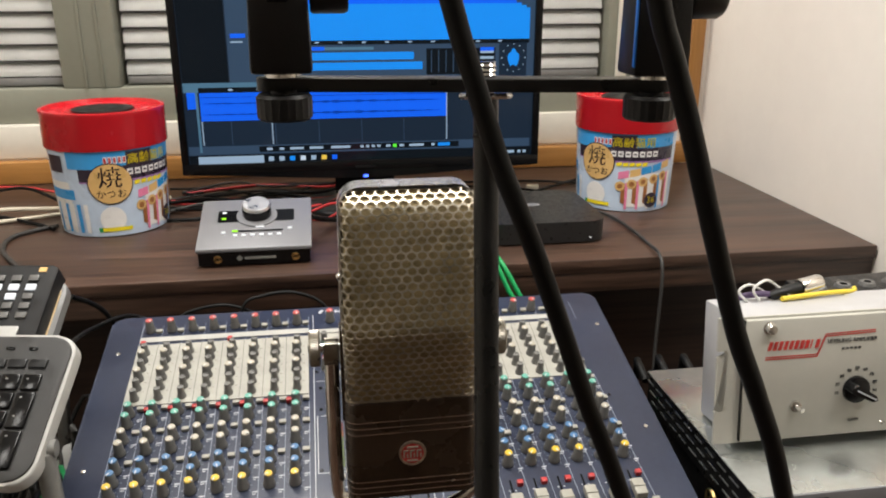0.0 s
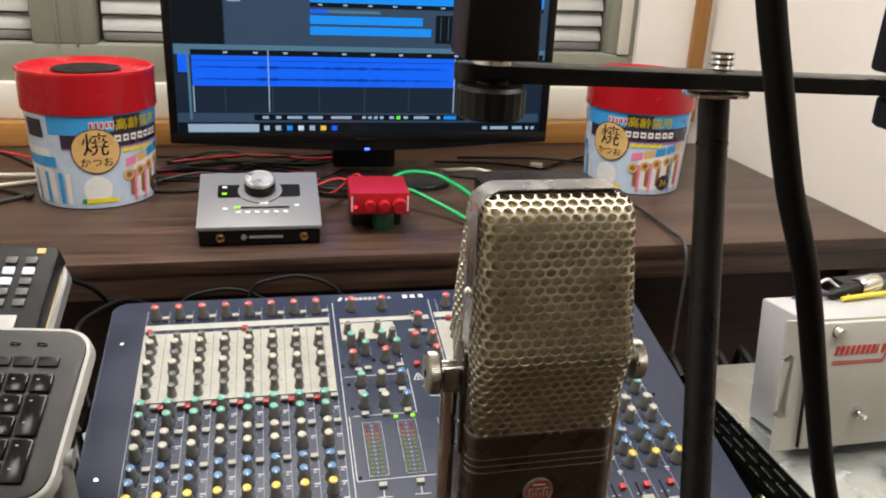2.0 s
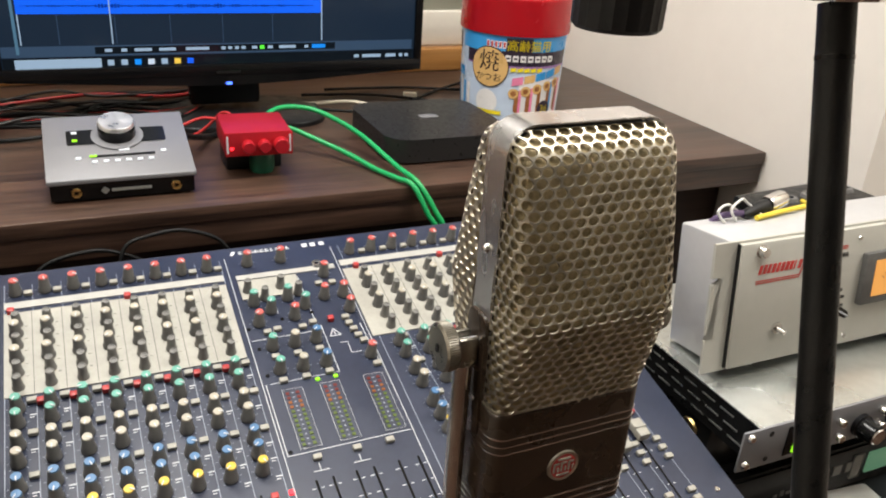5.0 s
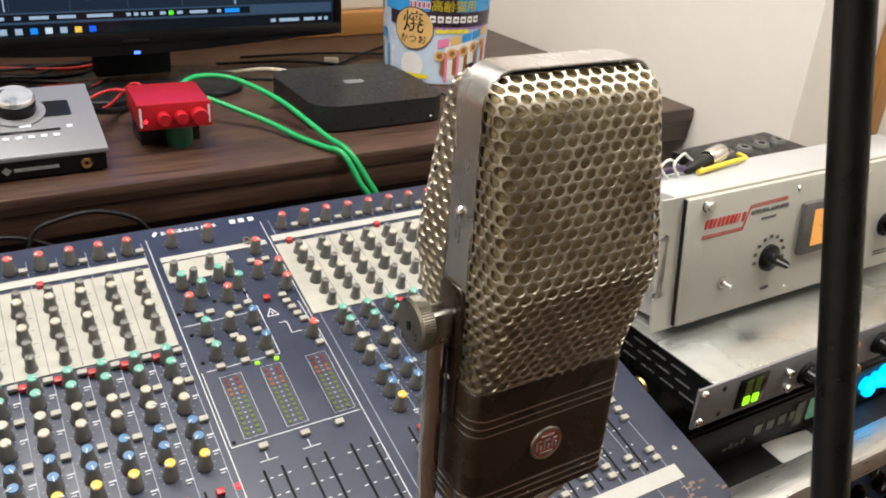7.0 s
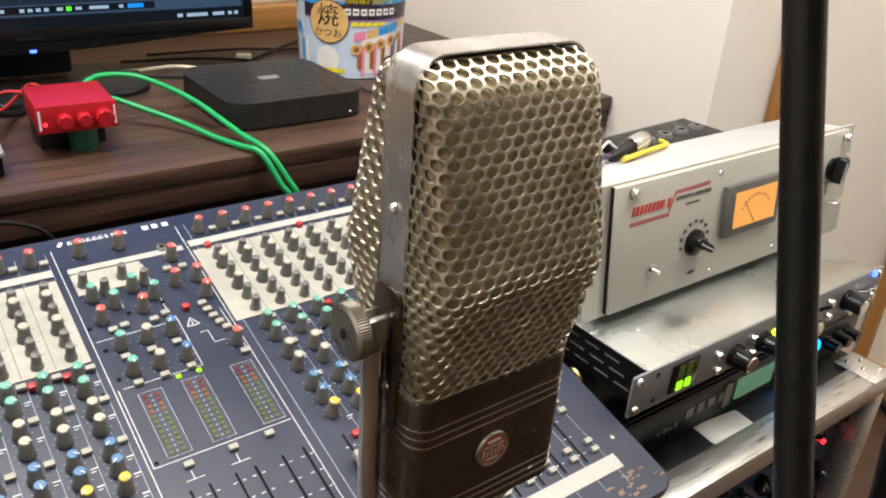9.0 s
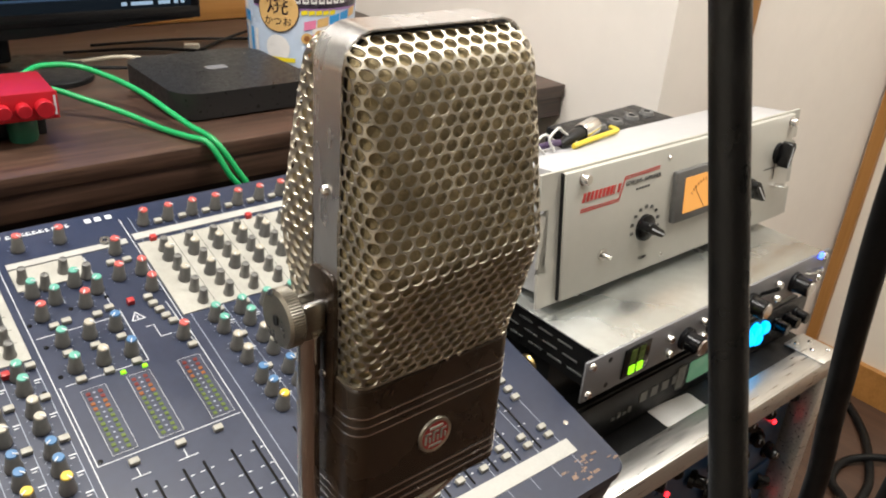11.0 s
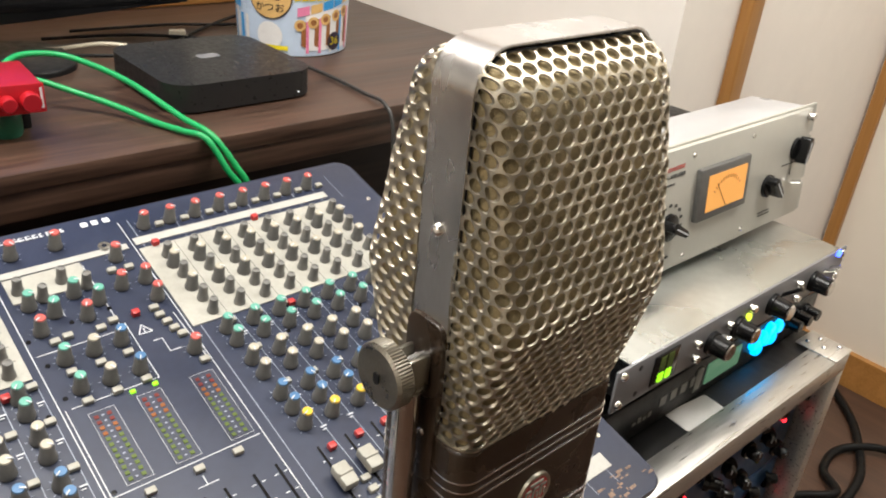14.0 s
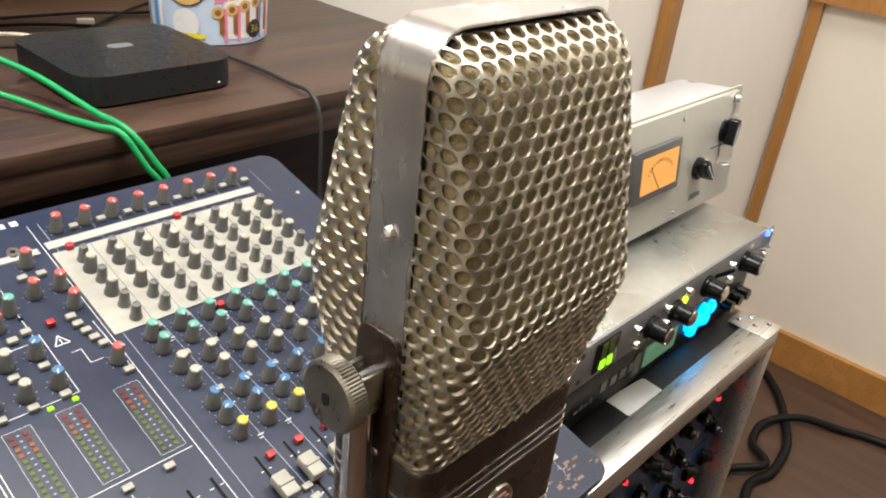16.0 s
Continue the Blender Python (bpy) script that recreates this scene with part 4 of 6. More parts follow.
# ---------- monitor ----------
MY = 1.183
mon = thing("computer_monitor", pose(0.060, MY, DESKZ), "black widescreen monitor showing blue audio editing software", "monitor")
W2, MZ0, MZ1 = 0.3185, 0.066, 0.448
b = box(-W2, W2, 0.004, 0.040, MZ0, MZ1, 0.006)
part("back_shell", b, M_BLACK, mon)
for x0, x1, z0, z1 in ((-W2, W2, MZ0, MZ0 + 0.018), (-W2, W2, MZ1 - 0.012, MZ1), (-W2, -W2 + 0.0125, MZ0 + 0.018, MZ1 - 0.012), (W2 - 0.0125, W2, MZ0 + 0.018, MZ1 - 0.012)):
    part("bezel", box(x0, x1, -0.006, 0.006, z0, z1, 0.0015), M_BLACKG, mon, "glossy black bezel")
b = bmesh.new()
chin = [(-0.305 + 0.61 * k / 24, MZ0 - 0.0135 * math.cos(math.pi / 2 * abs(k / 12 - 1)) ** 1.5) for k in range(25)]
for y in (-0.0075, 0.008):
    for (xa, za), (xb, zb) in zip(chin, chin[1:]):
        b.faces.new([b.verts.new(p) for p in ((xa, y, za), (xb, y, zb), (xb, y, MZ0 + 0.001), (xa, y, MZ0 + 0.001))])
for (xa, za), (xb, zb) in zip(chin, chin[1:]):
    b.faces.new([b.verts.new(p) for p in ((xa, -0.0075, za), (xa, 0.008, za), (xb, 0.008, zb), (xb, -0.0075, zb))])
bmesh.ops.remove_doubles(b, verts=b.verts[:], dist=1e-5)
part("chin_lip", b, M_BLACKG, mon, "glossy black bowed chin")
part("power_light", box(-0.0042, 0.0042, -0.0083, -0.0074, MZ0 - 0.0125, MZ0 - 0.0085, 0.0004), G_BLUE, mon, "lit blue power light")
part("maker_mark", box(-0.018, 0.018, -0.0066, -0.0058, MZ0 + 0.0045, MZ0 + 0.008), M_BLACK, mon)
part("neck", box(-0.055, 0.055, 0.030, 0.060, 0.012, 0.14, 0.006), M_BLACKG, mon)
part("foot", rounded(0.25, 0.17, 0.06, 0.0, 0.008, 0.003, cx=0.02, cy=0.005), M_BLACK, mon)
S_NAVY = glow("screen_dark_slate", (0.012, 0.022, 0.040), 1.0, 0.12)
S_SLATE = glow("screen_slate", (0.035, 0.065, 0.115), 1.0, 0.12)
S_BLUE = glow("screen_blue", (0.008, 0.125, 0.92), 1.0, 0.12)
S_CYAN = glow("screen_sky_blue", (0.012, 0.26, 0.88), 1.0, 0.12)
S_DEEP = glow("screen_waveform", (0.003, 0.035, 0.30), 1.0, 0.12)
S_BLACK = glow("screen_black", (0.005, 0.008, 0.012), 1.0, 0.12)
S_PALE = glow("screen_pale", (0.30, 0.42, 0.56), 1.0, 0.12)
S_LIGHT = glow("screen_white", (0.55, 0.66, 0.78), 1.0, 0.12)
S_GREEN = glow("screen_green", (0.10, 0.75, 0.05), 1.2, 0.12)
S_MID = glow("screen_steel_blue", (0.075, 0.17, 0.26), 1.0, 0.12)
screen = part("screen", box(-W2 + 0.0125, W2 - 0.0125, 0.0, 0.005, MZ0 + 0.018, MZ1 - 0.012), S_NAVY, mon, "glowing screen with audio waveforms", smooth=0)


def tile(name, material, x0, x1, z0, z1, lift=1):
    """A flat patch of the screen's picture; x and z in the room."""
    y = -0.0004 * lift
    return part(name, box(x0 - 0.060, x1 - 0.060, y - 0.0003, y, z0 - DESKZ, z1 - DESKZ), material, screen, smooth=0)


tile("window_pane", S_SLATE, -0.166, 0.365, 0.992, 1.190)
tile("window_pane", S_BLACK, -0.245, -0.168, 0.992, 1.190)
tile("window_pane", S_MID, -0.245, 0.365, 0.984, 0.992)
tile("spectrum", S_CYAN, -0.033, 0.356, 1.060, 1.180, 2)
tile("spectrum", S_BLUE, -0.033, 0.356, 1.120, 1.180, 3)
for k in range(17):
    tile("spectrum_step", S_SLATE, 0.205 + 0.009 * k, 0.214 + 0.009 * k, 1.180 - 0.0042 * k, 1.182, 4)
tile("ruler", S_BLACK, -0.033, 0.356, 1.053, 1.060, 2)
for k in range(9):
    tile("ruler_mark", S_PALE, -0.02 + 0.04 * k, -0.013 + 0.04 * k, 1.0555, 1.0580, 3)
tile("menu_strip", S_MID, -0.033, 0.08, 1.044, 1.049, 2)
tile("menu_mark", S_BLUE, -0.033, -0.004, 1.0435, 1.0495, 3)
tile("level_bar", S_CYAN, -0.033, 0.150, 1.027, 1.040, 2)
tile("level_bar", S_CYAN, -0.033, 0.165, 1.010, 1.023, 2)
tile("meter_field", S_BLACK, 0.172, 0.295, 1.000, 1.045, 2)
for k in range(7):
    tile("meter_line", S_SLATE, 0.180 + 0.013 * k, 0.1815 + 0.013 * k, 1.004, 1.042, 3)
for k in range(4):
    tile("button_row", S_PALE, 0.268, 0.292, 1.006 + 0.010 * k, 1.0105 + 0.010 * k, 3)
tile("button_row", S_BLUE, 0.268, 0.292, 1.040, 1.046, 4)
tile("dial_field", S_NAVY, 0.302, 0.352, 0.996, 1.056, 2)
b = lathe([(0, 0.0004), (0.0105, 0.0004), (0.0105, 0.0)], 18)
for v in b.verts:
    v.co.y *= 1.35 * (1 + 0.25 * math.sin(5 * math.atan2(v.co.y, v.co.x)))
part("dial", b, S_CYAN, screen, m=pose(0.268, -0.0012, 1.027 - DESKZ, 90, 0, 0), smooth=0)
for k in range(12):
    a = radians(30 * k)
    tile("dial_tick", S_PALE, 0.328 + 0.021 * math.cos(a) - 0.001, 0.328 + 0.021 * math.cos(a) + 0.001, 1.027 + 0.024 * math.sin(a) - 0.001, 1.027 + 0.024 * math.sin(a) + 0.001, 3)
tile("list_mark", S_BLUE, -0.160, -0.135, 1.066, 1.073, 2)
tile("list_mark", S_PALE, -0.160, -0.140, 1.058, 1.0605, 2)
tile("title_strip", S_MID, -0.245, 0.365, 0.976, 0.984)
tile("tool_column", S_BLUE, -0.240, -0.226, 0.948, 0.976, 2)
tile("scroll_column", S_MID, -0.226, -0.222, 0.872, 0.976, 2)
tile("time_ruler", S_BLACK, -0.220, 0.362, 0.976, 0.984, 2)
for k in range(12):
    tile("ruler_mark", S_PALE, -0.17 + 0.047 * k, -0.163 + 0.047 * k, 0.9785, 0.9815, 3)
tile("audio_clip", S_BLUE, -0.219, 0.209, 0.927, 0.975, 2)
tile("clip_line", S_DEEP, -0.219, 0.209, 0.967, 0.968, 3)
for z in (0.957, 0.938):
    tile("wave_line", S_DEEP, -0.214, 0.195, z - 0.0004, z + 0.0004, 3)
    for k in range(90):
        x = -0.205 + 0.0043 * k
        env = 0.0006 + 0.0036 * abs(noise.noise((k * 0.21, 3.1, 0))) ** 0.8 * (0.4 if k < 20 or k > 82 else 1.3)
        tile("wave_peak", S_DEEP, x, x + 0.0030, z - env, z + env, 3)
for x in (-0.219, -0.101, 0.207):
    tile("cursor_line", S_PALE, x, x + 0.0018, 0.885, 0.975 if x > 0 else 0.927, 4)
tile("cursor_line", S_PALE, -0.101, -0.0995, 0.927, 0.984, 4)
for k in range(5):
    tile("grid_line", S_SLATE, -0.17 + 0.075 * k, -0.169 + 0.075 * k, 0.885, 0.926, 2)
tile("clip_dots", S_PALE, 0.215, 0.355, 0.9712, 0.9720, 3)
tile("bottom_strip", S_SLATE, -0.245, 0.362, 0.868, 0.883, 1)
tile("transport_strip", S_BLACK, -0.125, 0.230, 0.871, 0.881, 2)
for x0, x1 in ((-0.112, -0.102), (-0.09, -0.082), (-0.072, -0.048), (-0.038, -0.014), (0.0, 0.034), (0.052, 0.058), (0.062, 0.068), (0.072, 0.078), (0.082, 0.088), (0.098, 0.106), (0.122, 0.130), (0.140, 0.166), (0.180, 0.186)):
    tile("readout", S_PALE, x0, x1, 0.8738, 0.8782, 3)
tile("play_mark", S_GREEN, 0.110, 0.117, 0.8730, 0.8790, 3)
tile("level_lights", S_CYAN, 0.192, 0.214, 0.873, 0.879, 3)
tile("task_bar", S_BLACK, -0.245, 0.365, 0.850, 0.867, 2)
tile("search_box", S_PALE, -0.230, -0.118, 0.852, 0.865, 3)
for k, m_ in enumerate((S_PALE, S_PALE, S_CYAN, S_LIGHT, S_PALE, glow("screen_amber", (0.8, 0.55, 0.08), 1.0), S_BLUE)):
    tile("task_icon", m_, -0.110 + 0.0185 * k, -0.101 + 0.0185 * k, 0.8545, 0.8625, 3)
for x0, x1 in ((0.262, 0.270), (0.276, 0.308), (0.316, 0.334), (0.340, 0.346), (0.350, 0.356)):
    tile("tray_icon", S_PALE, x0, x1, 0.856, 0.861, 3)

# ---------- snack tubs ----------
CANH, LIDH = 0.198, 0.056


def on_can(b, r_of):
    """Wraps a flat pattern (x round the can, z up) onto the tapered side."""
    for v in b.verts:
        r = r_of(v.co.z) + v.co.y
        a = v.co.x / r_of(0.07)
        v.co = Vector((r * math.sin(a), -r * math.cos(a), v.co.z))
    return b


def snack_tub(x, y, turn, rb, rt):
    can = thing("snack_tub", pose(x, y, DESKZ, 0, 0, turn), "large round cat snack tub with red lid and blue printed label", "tub", "snack tubs")

    def r_of(z):
        return rb + (rt - rb) * z / (CANH - LIDH)

    part("body", lathe([(0, 0.0), (rb - 0.003, 0.0), (rb, 0.002), (rt, CANH - LIDH), (rt, CANH - LIDH + 0.01)], 72), M_CANW, can, "pale blue printed paper body")
    rl = rt + 0.0028
    lid = part("lid", lathe([(rl, CANH - LIDH - 0.002), (rl + 0.0008, CANH - LIDH), (rl + 0.0008, CANH - 0.006), (rl + 0.0016, CANH - 0.004), (rl + 0.0010, CANH), (rl - 0.004, CANH + 0.0004),
                             (rl - 0.006, CANH - 0.006), (0.055, CANH - 0.007), (0, CANH - 0.007)], 72), M_LID, can, "glossy red plastic lid")
    part("lid_disc", lathe([(0.048, CANH - 0.0066), (0.048, CANH - 0.004), (0.042, CANH - 0.0028), (0.030, CANH - 0.004), (0.026, CANH - 0.0035), (0, CANH - 0.003)], 48), M_BLACK, lid, "black disc set in the lid")

    def label(name, m_, x0, x1, z0, z1, lift=0.0005, skew=0.0):
        b = bmesh.new()
        nx = max(2, int((x1 - x0) / 0.006) + 1)
        g = [[b.verts.new((x0 + (x1 - x0) * i / nx, lift, z0 + (z1 - z0) * j / 3 + skew * (x1 - x0) * i / nx)) for i in range(nx + 1)] for j in range(4)]
        for j in range(3):
            for i in range(nx):
                b.faces.new((g[j][i], g[j][i + 1], g[j + 1][i + 1], g[j + 1][i]))
        return part(name, on_can(b, r_of), m_, can)

    def disc(name, m_, cx, cz, rx, rz, lift):
        b = bmesh.new()
        c = b.verts.new((cx, lift, cz))
        ring = [b.verts.new((cx + rx * math.cos(2 * math.pi * k / 28), lift, cz + rz * math.sin(2 * math.pi * k / 28))) for k in range(28)]
        mid = [b.verts.new((cx + 0.5 * rx * math.cos(2 * math.pi * k / 28), lift, cz + 0.5 * rz * math.sin(2 * math.pi * k / 28))) for k in range(28)]
        for k in range(28):
            k2 = (k + 1) % 28
            b.faces.new((c, mid[k], mid[k2]))
            b.faces.new((mid[k], ring[k], ring[k2], mid[k2]))
        return part(name, on_can(b, r_of), m_, can)

    def word(text, m_, cx, cz, size, lift=0.0016, bold=0.0, slope=0.0):
        ob = lettering(text, size, pose(0, 0, 0), m_, can, 0.00005)
        me = ob.data
        b = bmesh.new()
        b.from_mesh(me)
        bmesh.ops.triangulate(b, faces=b.faces[:])
        for v in b.verts:
            v.co = Vector((cx + v.co.x, lift, cz + v.co.y + slope * v.co.x))
        on_can(b, r_of)
        b.to_mesh(me)
        b.free()
        return ob

    label("label_band", M_CANSKY, -0.075, 0.135, 0.112, 0.1395)
    label("label_band", M_CANBLK, -0.058, -0.022, 0.092, 0.112, 0.0008)
    label("label_band", M_CANLIL, -0.058, 0.135, 0.0895, 0.093, 0.0007)
    label("label_band", M_CANBLK, 0.008, 0.135, 0.093, 0.116, 0.0008)
    label("label_band", M_CANWHT, -0.170, -0.078, 0.010, 0.090)
    label("label_band", M_CANBLK, -0.120, -0.085, 0.105, 0.132, 0.0008)
    label("label_band", M_CANSKY, -0.140, -0.070, 0.062, 0.078, 0.0008)
    label("label_band", M_CANWHT, 0.040, 0.135, 0.010, 0.070, 0.0007)
    for k in range(5):
        label("maker_mark", M_CANWHT, -0.018 + 0.0068 * k, -0.0128 + 0.0068 * k, 0.120, 0.131, 0.0010)
        label("maker_mark", M_REDPAINT, -0.0172 + 0.0068 * k, -0.0140 + 0.0068 * k, 0.1215, 0.1295, 0.0014)
    disc("round_label", M_CANBLK, -0.012, 0.088, 0.0335, 0.0335, 0.0012)
    disc("round_label", M_CANTAN, -0.012, 0.088, 0.0318, 0.0318, 0.0016)
    word("焼", M_CANBLK, -0.012, 0.096, 0.036, 0.0020)
    word("かつお", M_CANBLK, -0.012, 0.071, 0.015, 0.0020)
    label("label_band", M_CANBLK, 0.014, 0.056, 0.115, 0.1375, 0.0009)
    word("高齢猫用", M_CANYEL, 0.052, 0.124, 0.0185, 0.0014)
    word("高齢猫用", M_CANYEL, 0.0525, 0.1243, 0.0185, 0.0014)
    for k in range(7):
        label("print_bar", M_CANWHT, 0.014 + 0.012 * k, 0.023 + 0.012 * k, 0.100, 0.110, 0.0012)
        label("print_bar", M_CANBLK, 0.016 + 0.012 * k, 0.021 + 0.012 * k, 0.1035, 0.1065, 0.0014)
    for k in range(5):
        label("print_bar", M_CANYEL, 0.024 + 0.011 * k, 0.033 + 0.011 * k, 0.083, 0.0895, 0.0012, 0.15)
    # a pale animal head as a plain shape, with a yellow strip under it
    disc("plain_blob", M_CANWHT, -0.014, 0.030, 0.020, 0.021, 0.0008)
    label("print_bar", M_CANYEL, -0.032, 0.014, 0.010, 0.0165, 0.0011)
    label("print_bar", M_GREENCAB, -0.038, -0.032, 0.010, 0.0165, 0.0011)
    # printed snack sticks
    for k in range(5):
        x0 = 0.028 + 0.020 * k
        m_ = (M_CANPNK, M_CANTAN, M_CANSKY, M_CANSKY, M_CANTAN)[k]
        label("print_patch", m_, x0, x0 + 0.018, 0.060 + 0.004 * k, 0.073 + 0.004 * k, 0.0010, 0.2)
        label("print_patch", M_CANBRN, x0 + 0.006, x0 + 0.013, 0.018, 0.056 + 0.004 * k, 0.0011, -0.5)
        label("print_patch", (M_CANPNK, M_CANPNK, M_CANWHT, M_CANSKY, M_CANPNK)[k], x0 + 0.013, x0 + 0.0175, 0.006, 0.054 + 0.004 * k, 0.0012)
        disc("print_spot", M_CANTAN, x0 + 0.004, 0.048 + 0.004 * k, 0.0085, 0.0085, 0.0014)
        disc("print_spot", M_CANBRN, x0 + 0.004, 0.048 + 0.004 * k, 0.0045, 0.0045, 0.0016)
    for k in range(6):
        label("print_patch", (M_CANSKY, M_CANWHT)[k % 2], -0.118 + 0.012 * k, -0.111 + 0.012 * k, 0.008, 0.055, 0.0010)
    disc("round_label", M_CANBLK, 0.090, 0.022, 0.0135, 0.0135, 0.0016)
    word("36", M_CANYEL, 0.090, 0.022, 0.017, 0.0020)
    return can


snack_tub(-0.364, 1.125, 20, 0.0830, 0.0915)
snack_tub(0.532, 1.140, -46, 0.0830, 0.0890)

# ---------- audio interface ----------
AX0, AX1 = -0.200, -0.037
apo = thing("audio_interface", pose(0, 0, DESKZ), "silver desktop audio interface with a large volume knob", "audio interface")
AF, AB, TF, TB = 0.866, 0.992, 0.0290, 0.0672
b = bmesh.new()
vs = [b.verts.new(p) for p in ((AX0, AF, TF), (AX1, AF, TF), (AX1, AB, TB), (AX0, AB, TB), (AX0, AF, TF - 0.006), (AX1, AF, TF - 0.006), (AX1, AB, TB - 0.02), (AX0, AB, TB - 0.02))]
for f in ((0, 1, 2, 3), (4, 7, 6, 5), (0, 4, 5, 1), (1, 5, 6, 2), (2, 6, 7, 3), (3, 7, 4, 0)):
    b.faces.new([vs[k] for k in f])
bmesh.ops.bevel(b, geom=b.edges[:], offset=0.0014, segments=2, affect="EDGES", profile=0.5)
part("top_case", b, M_SILVER, apo, "silver aluminium top")
b = bmesh.new()
vs = [b.verts.new(p) for p in ((AX0 + 0.003, AF + 0.004, 0.003), (AX1 - 0.003, AF + 0.004, 0.003), (AX1 - 0.003, AB - 0.004, 0.003), (AX0 + 0.003, AB - 0.004, 0.003),
                               (AX0 + 0.003, AF + 0.001, TF - 0.005), (AX1 - 0.003, AF + 0.001, TF - 0.005), (AX1 - 0.003, AB - 0.003, TB - 0.015), (AX0 + 0.003, AB - 0.003, TB - 0.015))]
for f in ((3, 2, 1, 0), (0, 1, 5, 4), (1, 2, 6, 5), (2, 3, 7, 6), (3, 0, 4, 7), (4, 5, 6, 7)):
    b.faces.new([vs[k] for k in f])
part("front_case", b, M_BLACKG, apo, "black lower case")
tilt = math.degrees(math.atan2(TB - TF, AB - AF))
AM = pose((AX0 + AX1) / 2, AF, TF + 0.0003, tilt, 0, 0)
part("display_wing", rounded(0.112, 0.030, 0.003, 0, 0.0008, cx=0, cy=0.083), M_BLACKG, apo, "black glass display", m=AM)
part("knob_ring", lathe([(0.020, 0), (0.030, 0.0), (0.030, 0.0010), (0.020, 0.0012)], 40), M_SILVER, apo, m=AM @ pose(0.001, 0.083, 0.0006))
kn = part("volume_knob", lathe([(0.0215, 0), (0.0215, 0.014), (0.0205, 0.0145)], 40), M_BLACKG, apo, "black knob with brushed silver top", m=AM @ pose(0.001, 0.086, 0.0012))
part("knob_cap", lathe([(0.0212, 0.0142), (0.0205, 0.018), (0.0195, 0.019), (0, 0.0188)], 40), mat("spun_aluminium", (0.80, 0.80, 0.82), 0.36, 1.0, var=0.05, scale=60), kn, "brushed silver cap")
for x, y, m_ in ((-0.047, 0.092, G_WHITE), (-0.047, 0.076, G_GREEN)):
    part("indicator", flat(x - 0.003, x + 0.003, y - 0.002, y + 0.002, 0.001, t=0.0004), m_, apo, m=AM)
part("button_track", flat(-0.032, 0.040, 0.0405, 0.0440, 0.0003, t=0.0005), M_BLACKG, apo, m=AM)
part("indicator", flat(-0.033, -0.025, 0.0405, 0.0440, 0.0006, t=0.0006), G_GREEN, apo, m=AM)
part("indicator", flat(0.000, 0.012, 0.051, 0.055, 0.0003, t=0.0006), G_WHITE, apo, m=AM)
for x, y in [(-0.045, 0.040), (0.050, 0.046)] + [(-0.028 + 0.0125 * k, 0.0315) for k in range(6)]:
    part("button", flat(x - 0.003, x + 0.003, y - 0.0018, y + 0.0018, 0.0003, t=0.0009), G_WHITE, apo, "lit white button", m=AM)
for x in (AX0 + 0.030, AX1 - 0.024):
    part("jack_socket", lathe([(0.0025, 0), (0.0025, 0.002), (0.0055, 0.0022), (0.0062, 0)], 18), M_GOLD, apo, m=pose(x, AF + 0.0028, 0.0125, 94, 0, 0))
part("maker_mark", box((AX0 + AX1) / 2 - 0.014, (AX0 + AX1) / 2 + 0.030, AF + 0.0015, AF + 0.0030, 0.0115, 0.0150), M_KNOBL, apo)
part("maker_badge", lathe([(0, 0.001), (0.0048, 0.001), (0.0048, 0)], 4), M_KNOBL, apo, m=pose((AX0 + AX1) / 2 - 0.021, AF + 0.0026, 0.0132, 94, 0, 0))

# ---------- little red headphone amplifier ----------
amp = thing("headphone_amplifier", pose(0.046, 0.905, DESKZ + 0.030, 0, 0, -3), "small red anodised headphone amplifier with three knobs", "amplifier")
part("case", box(-0.042, 0.042, 0.0, 0.088, 0.0, 0.030, 0.0025), M_REDALU, amp, "red anodised aluminium case")
part("front_plate", box(-0.0425, 0.0425, -0.003, 0.0, -0.0005, 0.0305, 0.0012), M_REDALU, amp)
for x, r in ((-0.014, 0.0078), (0.006, 0.0078), (0.027, 0.0100)):
    part("knob", lathe([(r, 0), (r, 0.010), (r - 0.001, 0.012), (0, 0.0122)], 22), M_REDALU, amp, m=pose(x, -0.003, 0.0135, 90, 0, 0))
part("power_light", lathe([(0, 0.002), (0.002, 0.0016), (0.0022, 0)], 12), G_RED, amp, "lit red light", m=pose(-0.034, -0.003, 0.010, 90, 0, 0))
for x in (-0.039, 0.039):
    part("edge_mark", box(x - 0.0012, x + 0.0012, -0.0036, -0.003, 0.004, 0.026), M_PRINT, amp)
for x, m_ in ((-0.028, M_REDCAB), (-0.012, M_REDCAB), (0.008, M_WHITE), (0.024, M_WHITE)):
    part("plug", lathe([(0.0055, 0), (0.0060, 0.010), (0.0045, 0.022), (0, 0.022)], 14), m_, amp, m=pose(x, 0.088, 0.018, -90, 0, 0))
rest = thing("amplifier_rest", pose(0.046, 0.925, DESKZ), "low black rest with a green pad under the red amplifier", "rest")
part("block", box(-0.036, 0.036, 0.012, 0.060, 0.0, 0.0295, 0.003), M_BLACK, rest)
part("pad", lathe([(0, 0.0), (0.014, 0.0), (0.016, 0.004), (0.016, 0.022), (0.014, 0.026), (0, 0.026)], 26), mat("dark_green_pad", (0.01, 0.10, 0.055), 0.4), rest, m=pose(0.008, 0.004, 0.0))

